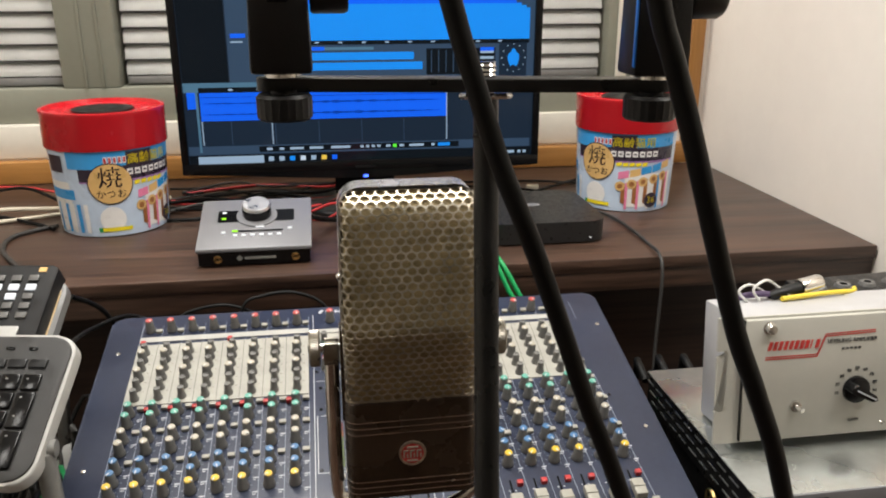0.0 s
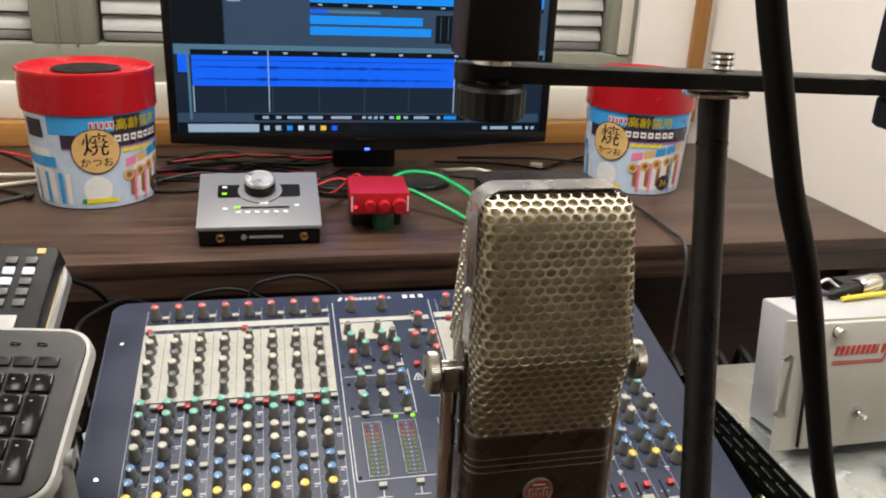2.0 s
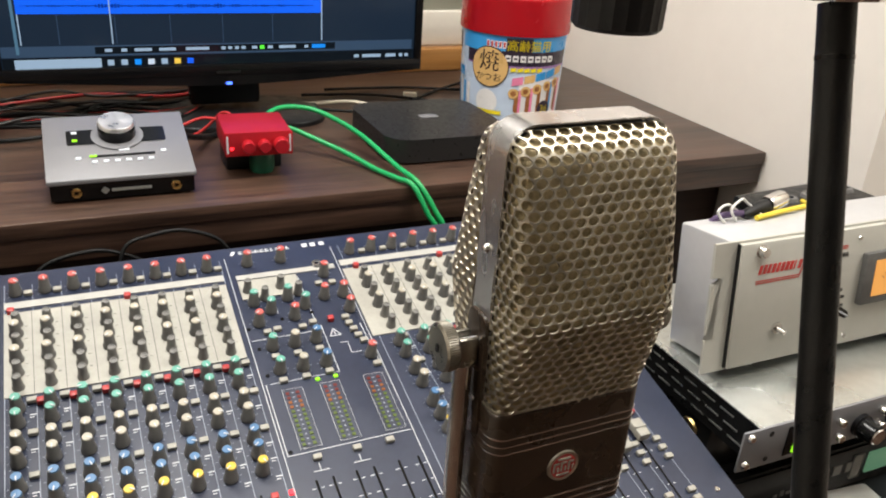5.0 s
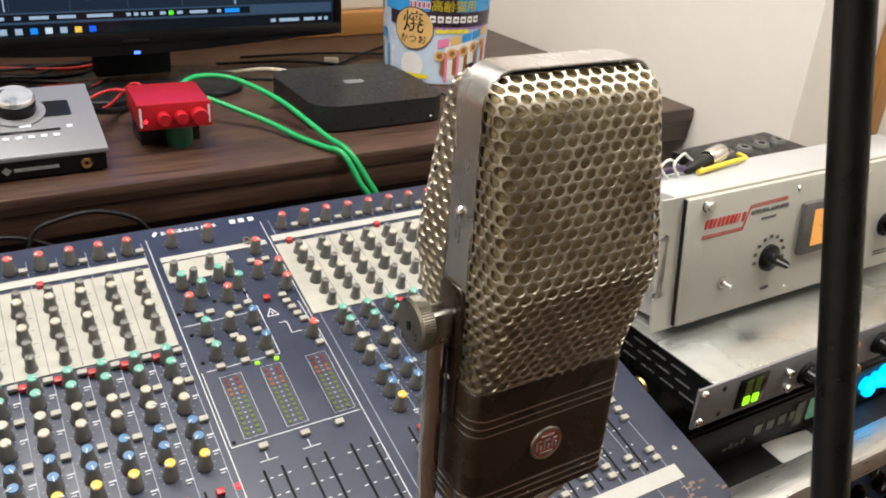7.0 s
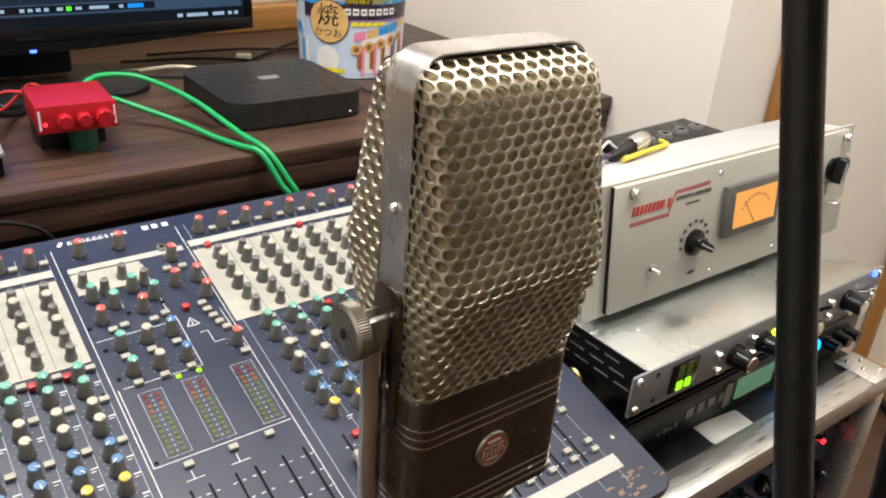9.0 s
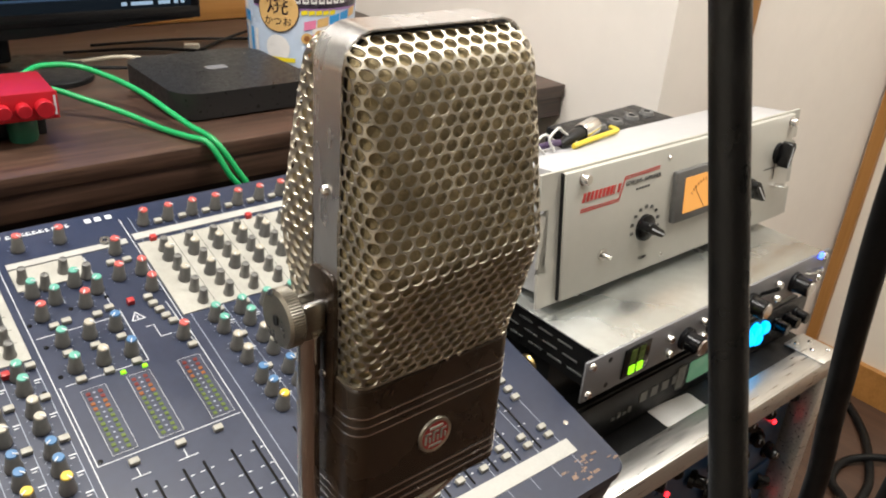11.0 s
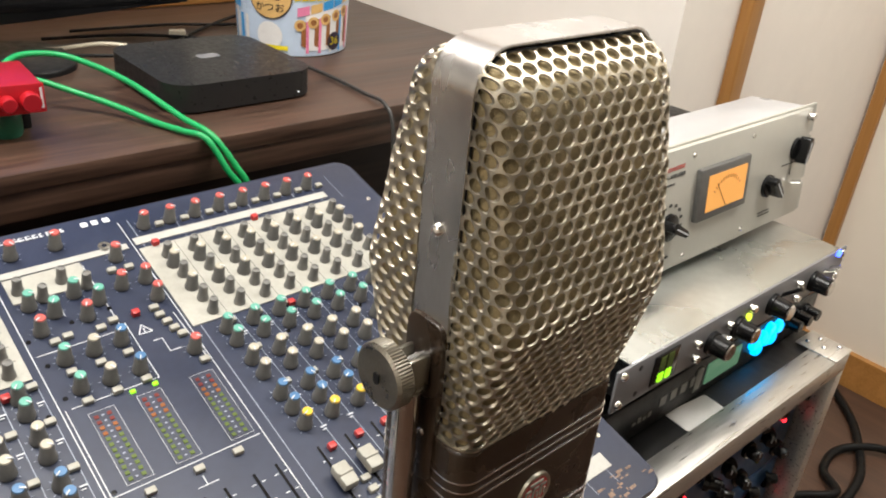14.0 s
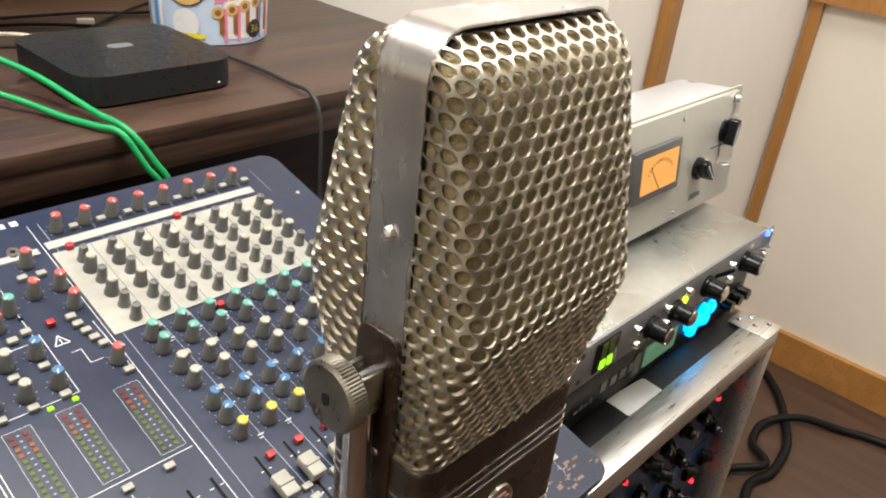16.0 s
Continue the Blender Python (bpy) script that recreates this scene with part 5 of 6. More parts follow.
# ---------- small desktop computer ----------
mini = thing("mini_computer", pose(0.322, 0.998, DESKZ), "flat square space-grey mini computer on the desk", "computer")
part("foot_disc", lathe([(0, 0), (0.080, 0), (0.080, 0.003), (0, 0.003)], 40), M_BLACK, mini)
b = rounded(0.197, 0.197, 0.034, 0.003, 0.036, 0.0022, n=10)
part("case", b, M_SPACE, mini, "space-grey aluminium case")
part("maker_mark", rounded(0.030, 0.018, 0.006, 0.0361, 0.0366), M_SILVER, mini, "plain silver mark", m=pose(0, 0.008, 0))
part("power_light", box(0.068, 0.0705, -0.0992, -0.0982, 0.009, 0.0105), G_WHITE, mini)

# ---------- cables on the desk ----------
Zc = DESKZ + 0.004


def cable(points, r, m_, label, name="cable", group="desk cables"):
    return solid(name, tube(points, r, 10), m_, label, "cable", group=group)


GREEN = "bright green audio cable running off the desk"
cable([(0.070, 1.003, 0.815), (0.105, 1.040, 0.819), (0.150, 1.045, 0.814), (0.180, 1.005, 0.806), (0.200, 0.955, 0.797), (0.213, 0.905, 0.786), (0.222, 0.865, 0.778), (0.232, 0.822, 0.772), (0.250, 0.803, 0.738), (0.262, 0.797, 0.710), (0.27, 0.80, 0.64)], 0.0036, M_GREENCAB, GREEN)
cable([(0.074, 0.995, 0.805), (0.105, 1.000, 0.802), (0.140, 0.975, 0.790), (0.172, 0.935, 0.780), (0.195, 0.885, Zc + 0.001), (0.210, 0.845, Zc + 0.001), (0.223, 0.818, 0.771), (0.239, 0.802, 0.736), (0.252, 0.796, 0.710), (0.26, 0.80, 0.64)], 0.0036, M_GREENCAB, GREEN)
cable([(0.018, 0.998, 0.817), (-0.005, 1.03, 0.813), (-0.045, 1.045, 0.795), (-0.10, 1.10, Zc), (-0.16, 1.19, Zc)], 0.0022, M_REDCAB, "thin red cable from the small amplifier")
cable([(0.034, 0.998, 0.817), (0.026, 1.05, 0.813), (-0.02, 1.08, Zc), (-0.12, 1.15, Zc), (-0.20, 1.22, Zc)], 0.0022, M_REDCAB, "thin red cable from the small amplifier")
cable([(0.14, 1.235, Zc), (0.20, 1.215, Zc + 0.002), (0.25, 1.19, Zc + 0.010), (0.275, 1.14, Zc + 0.016), (0.285, 1.097, Zc + 0.018)], 0.0030, M_CREAMCAB, "ivory cable plugged into the mini computer")
for k, pts in enumerate(([(0.18, 1.20, Zc), (0.26, 1.16, Zc), (0.31, 1.115, Zc + 0.01), (0.312, 1.097, Zc + 0.018)],
                         [(0.33, 1.097, Zc + 0.018), (0.35, 1.13, Zc + 0.01), (0.37, 1.20, Zc), (0.48, 1.29, Zc), (0.62, 1.37, Zc)],
                         [(0.20, 1.28, Zc), (0.32, 1.26, Zc), (0.41, 1.20, Zc), (0.42, 1.14, Zc), (0.36, 1.12, Zc)],
                         [(0.25, 1.31, Zc), (0.40, 1.30, Zc), (0.52, 1.265, Zc), (0.66, 1.30, Zc)])):
    cable(pts, 0.0024, M_RUBBER, "thin black cable lying on the desk")
solid("cable_plug", box(-0.012, 0.012, -0.007, 0.007, 0, 0.012, 0.002), M_CREAMCAB, "small ivory plug lying on the desk", "plug", m=pose(0.385, 1.235, DESKZ, 0, 0, -20))
cable([(0.395, 1.097, Zc + 0.012), (0.44, 1.10, Zc), (0.470, 1.03, Zc), (0.478, 0.95, Zc), (0.476, 0.87, Zc), (0.472, 0.822, 0.772), (0.470, 0.80, 0.74), (0.462, 0.785, 0.62), (0.45, 0.74, 0.52), (0.42, 0.70, 0.46)], 0.0026, M_GREYCAB, "thin dark cable hanging over the desk edge")
random.seed(4)
for k in range(16):
    y0 = 1.13 + 0.013 * k
    a = random.uniform(-0.03, 0.03)
    pts = [(-0.30 + random.uniform(-0.03, 0.02), y0 + random.uniform(-0.05, 0.05), Zc + 0.001 * (k % 4)), (-0.20 + random.uniform(-0.03, 0.03), y0 + a, Zc + 0.012 * random.random()),
           (-0.12, y0 - a + random.uniform(-0.03, 0.03), Zc + 0.010 * random.random()), (-0.02, y0 + random.uniform(-0.03, 0.05), Zc + 0.006 * random.random()), (0.06 + random.uniform(-0.04, 0.06), 1.26 + 0.006 * k, Zc)]
    cable(pts, random.choice((0.0020, 0.0024, 0.0030)), (M_RUBBER, M_RUBBER, M_RUBBER, M_REDCAB, M_GREYCAB)[k % 5], ("black", "black", "black", "red", "grey")[k % 5] + " cable in the tangle behind the interface")
cable([(-0.038, 0.985, 0.805), (-0.015, 1.02, 0.79), (0.02, 1.08, Zc), (0.10, 1.14, Zc)], 0.0040, M_RUBBER, "black power cable from the interface")
cable([(-1.0, 1.10, Zc), (-0.70, 1.16, Zc), (-0.58, 1.20, Zc + 0.006), (-0.46, 1.215, Zc + 0.002), (-0.30, 1.27, Zc)], 0.0042, M_CREAMCAB, "thick ivory cable behind the tub")
cable([(-0.95, 1.02, Zc), (-0.68, 1.10, Zc), (-0.55, 1.15, Zc), (-0.46, 1.19, Zc), (-0.36, 1.26, Zc)], 0.0036, M_CREAMCAB, "thick ivory cable behind the tub")
cable([(-0.90, 1.28, Zc), (-0.66, 1.30, Zc + 0.010), (-0.55, 1.26, Zc + 0.03), (-0.46, 1.21, Zc + 0.01), (-0.40, 1.25, Zc)], 0.0028, M_RUBBER, "black cable looping behind the tub")
cable([(-0.90, 1.34, Zc), (-0.62, 1.36, Zc + 0.01), (-0.45, 1.28, Zc + 0.004), (-0.28, 1.24, Zc)], 0.0024, M_REDCAB, "thin red cable behind the tub")
cable([(-0.80, 1.20, Zc), (-0.60, 1.19, Zc), (-0.50, 1.13, Zc), (-0.455, 1.09, Zc)], 0.0030, M_RUBBER, "black cable lying beside the tub")
cable([(-0.455, 1.11, Zc), (-0.505, 1.06, Zc), (-0.500, 0.99, Zc), (-0.455, 0.91, Zc), (-0.410, 0.845, Zc), (-0.380, 0.80, 0.76), (-0.36, 0.74, 0.74), (-0.36, 0.68, 0.80), (-0.365, 0.665, 0.845)], 0.0036, M_GREYCAB, "dark grey cable curling down to the switcher")
cable([(-0.32, 0.70, 0.80), (-0.295, 0.74, 0.76), (-0.280, 0.77, 0.68), (-0.275, 0.78, 0.58)], 0.0030, M_RUBBER, "black cable hanging behind the switcher")
for a, (x0, z0) in enumerate(((-0.225, 0.738), (-0.14, 0.752))):
    cable([(x0, 0.775, 0.70), (x0 + 0.01, 0.785, z0 - 0.01), (x0 + 0.035, 0.79, z0), (x0 + 0.075, 0.79, z0 + 0.003), (x0 + 0.115, 0.785, z0 - 0.014), (x0 + 0.13, 0.775, 0.70)], 0.0024, M_RUBBER, "thin black cable arching behind the console", group="rear cables")
cable([(-0.262, 0.50, 0.815), (-0.290, 0.58, 0.790), (-0.300, 0.69, 0.760), (-0.265, 0.755, 0.748), (-0.21, 0.775, 0.70)], 0.0026, M_RUBBER, "thin black keyboard cable")

# ---------- keyboard and switcher at the left ----------
M_RIM = mat("pale_grey_plastic", (0.40, 0.395, 0.375), 0.45, var=0.08, scale=30)
M_TRAYRIM = mat("grey_metal_rim", (0.22, 0.22, 0.215), 0.4, 0.3, var=0.08, scale=30)
M_KBD = mat("charcoal_plastic", (0.012, 0.0115, 0.011), 0.45, var=0.15, scale=60, bump=0.2, bscale=900)
kb = thing("keyboard", pose(-0.253, 0.497, 0.834, 0, 0, -10) @ pose(0, 0, 0, 33.5, 0, 0) @ pose(-0.225, -0.072, -0.010), "black computer keyboard with a white rim on a stand", "keyboard")
part("rim", rounded(0.450, 0.150, 0.022, -0.006, 0.008, 0.003, n=8), M_RIM, kb, "white plastic rim")
part("deck", rounded(0.4435, 0.1435, 0.020, 0.004, 0.0100, 0.001, n=8), M_KBD, kb)
key = finish(box(-0.0085, 0.0085, -0.0080, 0.0080, 0.0, 0.0042, 0.0013), "key", M_BLACKG)
tallkey = finish(box(-0.0085, 0.0085, -0.0175, 0.0175, 0.0, 0.0042, 0.0013), "key", M_BLACKG)
thin = finish(box(-0.0085, 0.0085, -0.0045, 0.0045, 0.0, 0.0030, 0.001), "key", M_BLACK)
legend = bmesh.new()
for c in range(20):
    x = 0.195 - 0.0196 * c
    piece("key", thin, kb, pose(x, 0.042, 0.0095))
    for r in range(5):
        y = 0.022 - 0.0188 * r
        if c == 0 and r in (1, 3):
            piece("key", tallkey, kb, pose(x, y - 0.0094, 0.0095))
        elif not (c == 0 and r in (2, 4)):
            piece("key", key, kb, pose(x, y, 0.0095))
        flat(x - 0.004, x - 0.0015, y + 0.002, y + 0.0034, 0.0138, bm=legend, t=0.0002)
for k in range(4):
    part("soft_key", box(-0.0042, 0.0042, -0.0016, 0.0016, 0.0, 0.0014, 0.0006), M_BLACKG, kb, m=pose(0.185 - 0.022 * k, 0.0585, 0.0098))
tagged(part("key_legends", legend, M_KNOBL, kb, smooth=0), kind="stuff")
ks = thing("keyboard_stand", pose(0, 0, 0), "grey steel stand holding the keyboard and tray", "stand")
part("leg", tube([(-0.272, 0.415, 0.760), (-0.262, 0.400, 0.60), (-0.245, 0.380, 0.30), (-0.235, 0.37, 0.004)], 0.009, 14), M_KNOBL, ks)
part("leg", tube([(-0.62, 0.415, 0.760), (-0.62, 0.40, 0.60), (-0.62, 0.38, 0.004)], 0.009, 14), M_KNOBL, ks)
part("leg", tube([(-0.335, 0.655, 0.80), (-0.34, 0.66, 0.5), (-0.35, 0.66, 0.004)], 0.009, 14), M_KNOBL, ks)
part("crossbar", tube([(-0.64, 0.418, 0.762), (-0.262, 0.418, 0.762)], 0.008, 14, sub=1), M_KNOBL, ks)
sw = thing("video_switcher", pose(-0.309, 0.640, 0.862, 0, 0, -8) @ pose(0, 0, 0, 34, 0, 0) @ pose(-0.120, -0.052, -0.004), "black video switcher with lit white buttons", "switcher")
part("case", rounded(0.240, 0.104, 0.006, -0.022, 0.0, 0.002), M_BLACK, sw, "black plastic case")
for c in range(8):
    for r in range(5):
        m_ = G_WHITE if (c, 4 - r) in ((0, 1), (1, 1), (2, 1), (1, 2)) else M_KNOB
        part("button", box(-0.0055, 0.0055, -0.0038, 0.0038, 0.0, 0.0026, 0.0009), m_, sw, m=pose(0.098 - 0.0185 * c, -0.014 + 0.0120 * r, 0.0002))
for c in range(3):
    part("wide_button", box(-0.013, 0.013, -0.0090, 0.0090, 0.0, 0.0030, 0.0012), (M_RIM, M_KNOB, M_KNOB)[c], sw, m=pose(0.088 - 0.032 * c, -0.037, 0.0002))
part("orange_key", box(0.100, 0.108, 0.043, 0.049, 0.0, 0.001), M_CANTAN, sw)
tray = thing("tray_table", pose(-0.309, 0.640, 0.838, 0, 0, -8) @ pose(0, 0, 0, 34, 0, 0) @ pose(-0.124, -0.056, -0.004), "tan board with a rounded pale grey rim under the switcher", "tray")
part("rim", rounded(0.262, 0.136, 0.024, -0.012, 0.0, 0.002), M_TRAYRIM, tray, "grey rim")
part("board", rounded(0.250, 0.124, 0.018, 0.0, 0.0014), M_TAN, tray, "tan board")
bag = bmesh.new()
bmesh.ops.create_icosphere(bag, subdivisions=4, radius=1)
for v in bag.verts:
    n_ = noise.noise(v.co * 2.3) * 0.35 + noise.noise(v.co * 6.0) * 0.14
    v.co = Vector((v.co.x * 0.15 * (1 + n_), v.co.y * 0.17 * (1 + n_), max(v.co.z, -0.55) * 0.10 * (1 + n_) + 0.055))
bag2 = bmesh.new()
bmesh.ops.create_icosphere(bag2, subdivisions=4, radius=1)
for v in bag2.verts:
    n_ = noise.noise(v.co * 2.1 + Vector((4, 1, 7))) * 0.4 + noise.noise(v.co * 5.0) * 0.18
    v.co = Vector((v.co.x * 0.055 * (1 + n_), v.co.y * 0.12 * (1 + n_), max(v.co.z, -0.55) * 0.13 * (1 + n_) + 0.0715))
solid("plastic_bag", bag, M_BAG, "crumpled white plastic bag on the lower shelf", "bag", m=pose(-0.36, 0.50, 0.418))
solid("plastic_bag", bag2, M_BAG, "crumpled white plastic bag heaped beside the console", "bag", m=pose(-0.315, 0.62, 0.418))
shelf = thing("low_shelf", pose(0, 0, 0), "black low shelf under the keyboard stand", "shelf")
part("board", box(-0.75, -0.25, 0.30, 0.80, 0.40, 0.418, 0.002), M_BLACKM, shelf)
for x in (-0.74, -0.27):
    for y in (0.31, 0.78):
        part("post", box(x - 0.01, x + 0.01, y - 0.01, y + 0.01, 0, 0.40, 0.002), M_BLACKM, shelf)
random.seed(9)
for k in range(30):
    x, y = random.uniform(-0.32, -0.27), random.uniform(0.40, 0.70)
    cable([(x + random.uniform(-0.06, 0.01), y + random.uniform(-0.1, 0.1), 0.56 + random.uniform(-0.08, 0.08)), (x, y, 0.58 + 0.005 * k), (x - 0.04, y + 0.08, 0.58 + random.uniform(-0.05, 0.06)),
           (x - 0.09, y - 0.03, 0.50), (x - 0.05, y - 0.09, 0.43)], random.choice((0.0024, 0.0032)), (M_RUBBER, M_RUBBER, M_GREENCAB, M_RUBBER, M_GREYCAB)[k % 5],
          ("black", "black", "green", "black", "grey")[k % 5] + " cable in the tangle beside the console", group="side cables")

# ---------- rack case with the outboard units ----------
case = thing("rack_case", pose(0, 0, 0), "black rack case with aluminium edging and blue modules inside", "rack case")
RX0, RX1, RY0, RY1, RZ = 0.352, 0.832, 0.302, 0.640, 0.550
part("side_panel", box(RX0, RX0 + 0.012, RY0 + 0.02, RY1, 0.02, RZ - 0.012), M_BLACKM, case)
part("side_panel", box(RX1 - 0.012, RX1, RY0 + 0.02, RY1, 0.02, RZ - 0.012), M_ALU, case)
part("top_panel", box(RX0, RX1, RY0 + 0.034, RY1, RZ - 0.012, RZ - 0.003, 0.001), M_BLACK, case, "black carpeted top")
part("bottom_panel", box(RX0, RX1, RY0 + 0.02, RY1, 0.005, 0.02), M_BLACKM, case)
part("back_panel", box(RX0, RX1, RY1, RY1 + 0.01, 0.02, RZ - 0.003), M_BLACKM, case)
part("top_edge", box(RX0, RX1, RY0, RY0 + 0.034, RZ - 0.004, RZ, 0.0012), M_ALU, case, "worn aluminium edging")
part("top_edge_face", box(RX0, RX1, RY0 - 0.002, RY0 + 0.002, RZ - 0.030, RZ - 0.001, 0.001), M_ALU, case)
part("corner_plate", box(RX1 - 0.044, RX1 + 0.002, RY0 - 0.003, RY0 + 0.052, RZ, RZ + 0.0018, 0.0008), M_ALU, case, "riveted aluminium corner")
for x, y in ((RX1 - 0.008, RY0 + 0.010), (RX1 - 0.026, RY0 + 0.022), (RX1 - 0.010, RY0 + 0.034), (RX1 - 0.030, RY0 + 0.042)):
    part("rivet", lathe([(0, 0.0026), (0.002, 0.0022), (0.0032, 0.0008), (0.0034, 0)], 12), M_CHROME, case, m=pose(x, y, RZ + 0.0018))
for x in (RX0, RX1 - 0.020):
    part("upright_edge", box(x, x + 0.020, RY0 - 0.002, RY0 + 0.020, 0.005, RZ - 0.030, 0.0015), M_ALU, case)
part("foot_edge", box(RX0, RX1, RY0 - 0.002, RY0 + 0.02, 0.0, 0.03, 0.0012), M_ALU, case)
random.seed(12)
for j in range(3):
    z1 = RZ - 0.036 - j * 0.150
    mod = thing("rack_module", pose(0, RY0 + 0.030, 0), "blue enamelled rack module with black knobs", "module", "modules in the case")
    part("panel", box(RX0 + 0.021, RX1 - 0.021, 0.0, 0.006, z1 - 0.145, z1, 0.001), M_BLUEGEAR, mod, "blue enamelled front panel")
    part("chassis", box(RX0 + 0.03, RX1 - 0.03, 0.006, 0.20, z1 - 0.14, z1 - 0.004), M_BLACKM, mod)
    for r in range(3):
        for c in range(9):
            x, z = RX0 + 0.052 + 0.047 * c, z1 - 0.026 - 0.046 * r
            if (c + r) % 5 == 4:
                part("lamp", lathe([(0, 0.004), (0.003, 0.003), (0.0035, 0)], 12), G_RED if c in (3, 8) else M_LEDG, mod, m=pose(x, 0, z, 90, 0, 0))
            else:
                k_ = part("knob", lathe([(0.0125, 0), (0.0120, 0.006), (0.0085, 0.007), (0.0078, 0.018), (0.0065, 0.0195), (0, 0.0195)], 18), M_BLACKG, mod, m=pose(x, 0, z, 90, 0, random.uniform(-60, 60)))
                part("pointer", box(-0.0006, 0.0006, 0.001, 0.0075, 0.0193, 0.0200), M_PRINT, k_)
card = solid("paper_label", rounded(0.070, 0.034, 0.004, 0, 0.0006), M_PAPER, "white paper label lying on the case top", "label", m=pose(0.558, 0.350, RZ - 0.0028, 0, 0, -6))


def rack_front(parent, x0, x1, y, z0, z1, m_, name="front_panel", label=""):
    return part(name, box(x0, x1, y - 0.003, y, z0, z1, 0.0012), m_, parent, label)


def rack_knob(parent, x, y, z, r, m_, cap=None, depth=0.018):
    k_ = part("knob", lathe([(r, 0), (r * 0.98, 0.004), (r * 0.86, 0.005), (r * 0.80, depth), (r * 0.70, depth + 0.001), (0, depth + 0.001)], 22), m_, parent, m=pose(x, y - 0.003, z, 90, 0, 0))
    if cap:
        part("cap", lathe([(r * 0.70, depth + 0.0011), (r * 0.64, depth + 0.0024), (0, depth + 0.0026)], 20), cap, k_, "silver cap")
    return k_


fx = thing("effects_unit", pose(0, 0, 0), "black effects processor with green display on the rack case", "effects unit")
FY = 0.370
part("body", box(RX0 + 0.020, 0.828, FY, 0.60, RZ - 0.0028, 0.604, 0.002), M_BLACKM, fx)
rack_front(fx, RX0 + 0.004, 0.850, FY, RZ - 0.001, 0.601, M_BLACK, label="black front panel")
b = bmesh.new()
for k in range(4):
    box(0.500 + 0.019 * k, 0.513 + 0.019 * k, FY - 0.0042, FY - 0.003, 0.571, 0.584, 0.001, bm=b)
    box(0.455 + 0.009 * k, 0.461 + 0.009 * k, FY - 0.0042, FY - 0.003, 0.566, 0.570 + 0.003 * (k % 2), 0.0005, bm=b)
part("maker_mark", b, M_KNOBL, fx, smooth=0)
part("dial_field", box(0.566, 0.582, FY - 0.0045, FY - 0.003, 0.560, 0.592, 0.002), M_KNOBL, fx)
part("display", box(0.590, 0.662, FY - 0.0045, FY - 0.003, 0.562, 0.590, 0.0015), G_LCD, fx, "pale green lit display")
b = bmesh.new()
for x, z in ((0.700, 0.569), (0.716, 0.577), (0.732, 0.573), (0.744, 0.585), (0.722, 0.589), (0.706, 0.583), (0.690, 0.580)):
    lathe([(0, 0.008), (0.007, 0.007), (0.0095, 0.004), (0.0095, 0)], 16, bm=b, m=pose(x, FY - 0.003, z, 90, 0, 0))
part("lit_keys", b, G_CYAN, fx, "bright cyan lit key pad")
for x in (0.775, 0.800, 0.823):
    rack_knob(fx, x, FY, 0.580, 0.0095, M_BLACKG)
rack_knob(fx, 0.385, FY, 0.575, 0.006, M_KNOB, depth=0.006)
# Added recessed block fills the dark gap between the two units.
gap_filler = thing("gap_filler_box", pose(0, 0, 0), "added black block filling the dark gap under the silver unit", "box")
part("body", box(0.372, 0.820, 0.392, 0.585, 0.604, 0.6595, 0.002), M_BLACKM, gap_filler)
# Brass disc stands in for the gold glint at the left.
part("gold_glint_disc", lathe([(0, 0.004), (0.010, 0.003), (0.012, 0)], 20), M_GOLD, gap_filler, m=pose(0.3725, 0.420, 0.640, 0, -90, 0))

silver = thing("channel_strip", pose(0, 0, 0), "silver rack preamplifier with zinc steel lid and green meter lights", "preamplifier")
SY, SZ0, SZ1 = 0.333, 0.660, 0.704
part("lid", box(0.366, 0.764, SY, 0.592, SZ1 - 0.0025, SZ1 - 0.0005, 0.0008), M_STEEL, silver, "bare zinc steel lid")
part("body", box(0.368, 0.762, SY, 0.590, SZ0, SZ1 - 0.0025), M_BLACKM, silver, "black steel side")
rack_front(silver, 0.346, 0.777, SY, SZ0, SZ1, M_SILVER, label="silver front panel")
for j in range(3):
    for k in range(9):
        part("vent_slot", box(0.3672, 0.3685, 0.350 + 0.026 * k + 0.008 * j, 0.368 + 0.026 * k + 0.008 * j, SZ0 + 0.009 + 0.011 * j, SZ0 + 0.0105 + 0.011 * j), M_STEEL, silver)
for x in (0.3545, 0.768):
    for z in (SZ0 + 0.007, SZ1 - 0.007):
        part("rack_screw", lathe([(0, 0.0034), (0.003, 0.003), (0.0045, 0.001), (0.0047, 0)], 14), M_CHROME, silver, m=pose(x, SY - 0.003, z, 90, 0, 0))
for z in (SZ0 + 0.008, SZ1 - 0.008):
    part("hole", lathe([(0, 0.0004), (0.0028, 0.0004), (0.0028, 0)], 12), M_BLACK, silver, m=pose(0.379, SY - 0.0029, z, 90, 0, 0))
meter = part("meter_window", box(0.399, 0.438, SY - 0.0045, SY - 0.003, SZ0 + 0.006, SZ1 - 0.005, 0.001), M_BLACKG, silver, "dark meter window")
for x in (0.4125, 0.4245):
    part("lit_segment", box(x - 0.0042, x + 0.0042, SY - 0.0052, SY - 0.0044, SZ0 + 0.0085, SZ0 + 0.0180, 0.001), G_GREEN, meter, "lit green segment")
    for k in range(4):
        part("dark_segment", box(x - 0.0042, x + 0.0042, SY - 0.0050, SY - 0.0044, SZ0 + 0.020 + 0.0042 * k, SZ0 + 0.0232 + 0.0042 * k), M_LEDG, meter)
for x, z, r in ((0.498, 0.677, 0.0125), (0.545, 0.678, 0.0120), (0.613, 0.681, 0.0125), (0.705, 0.680, 0.0125)):
    rack_knob(silver, x, SY, z, r, M_BLACKG, M_CHROME, 0.020)
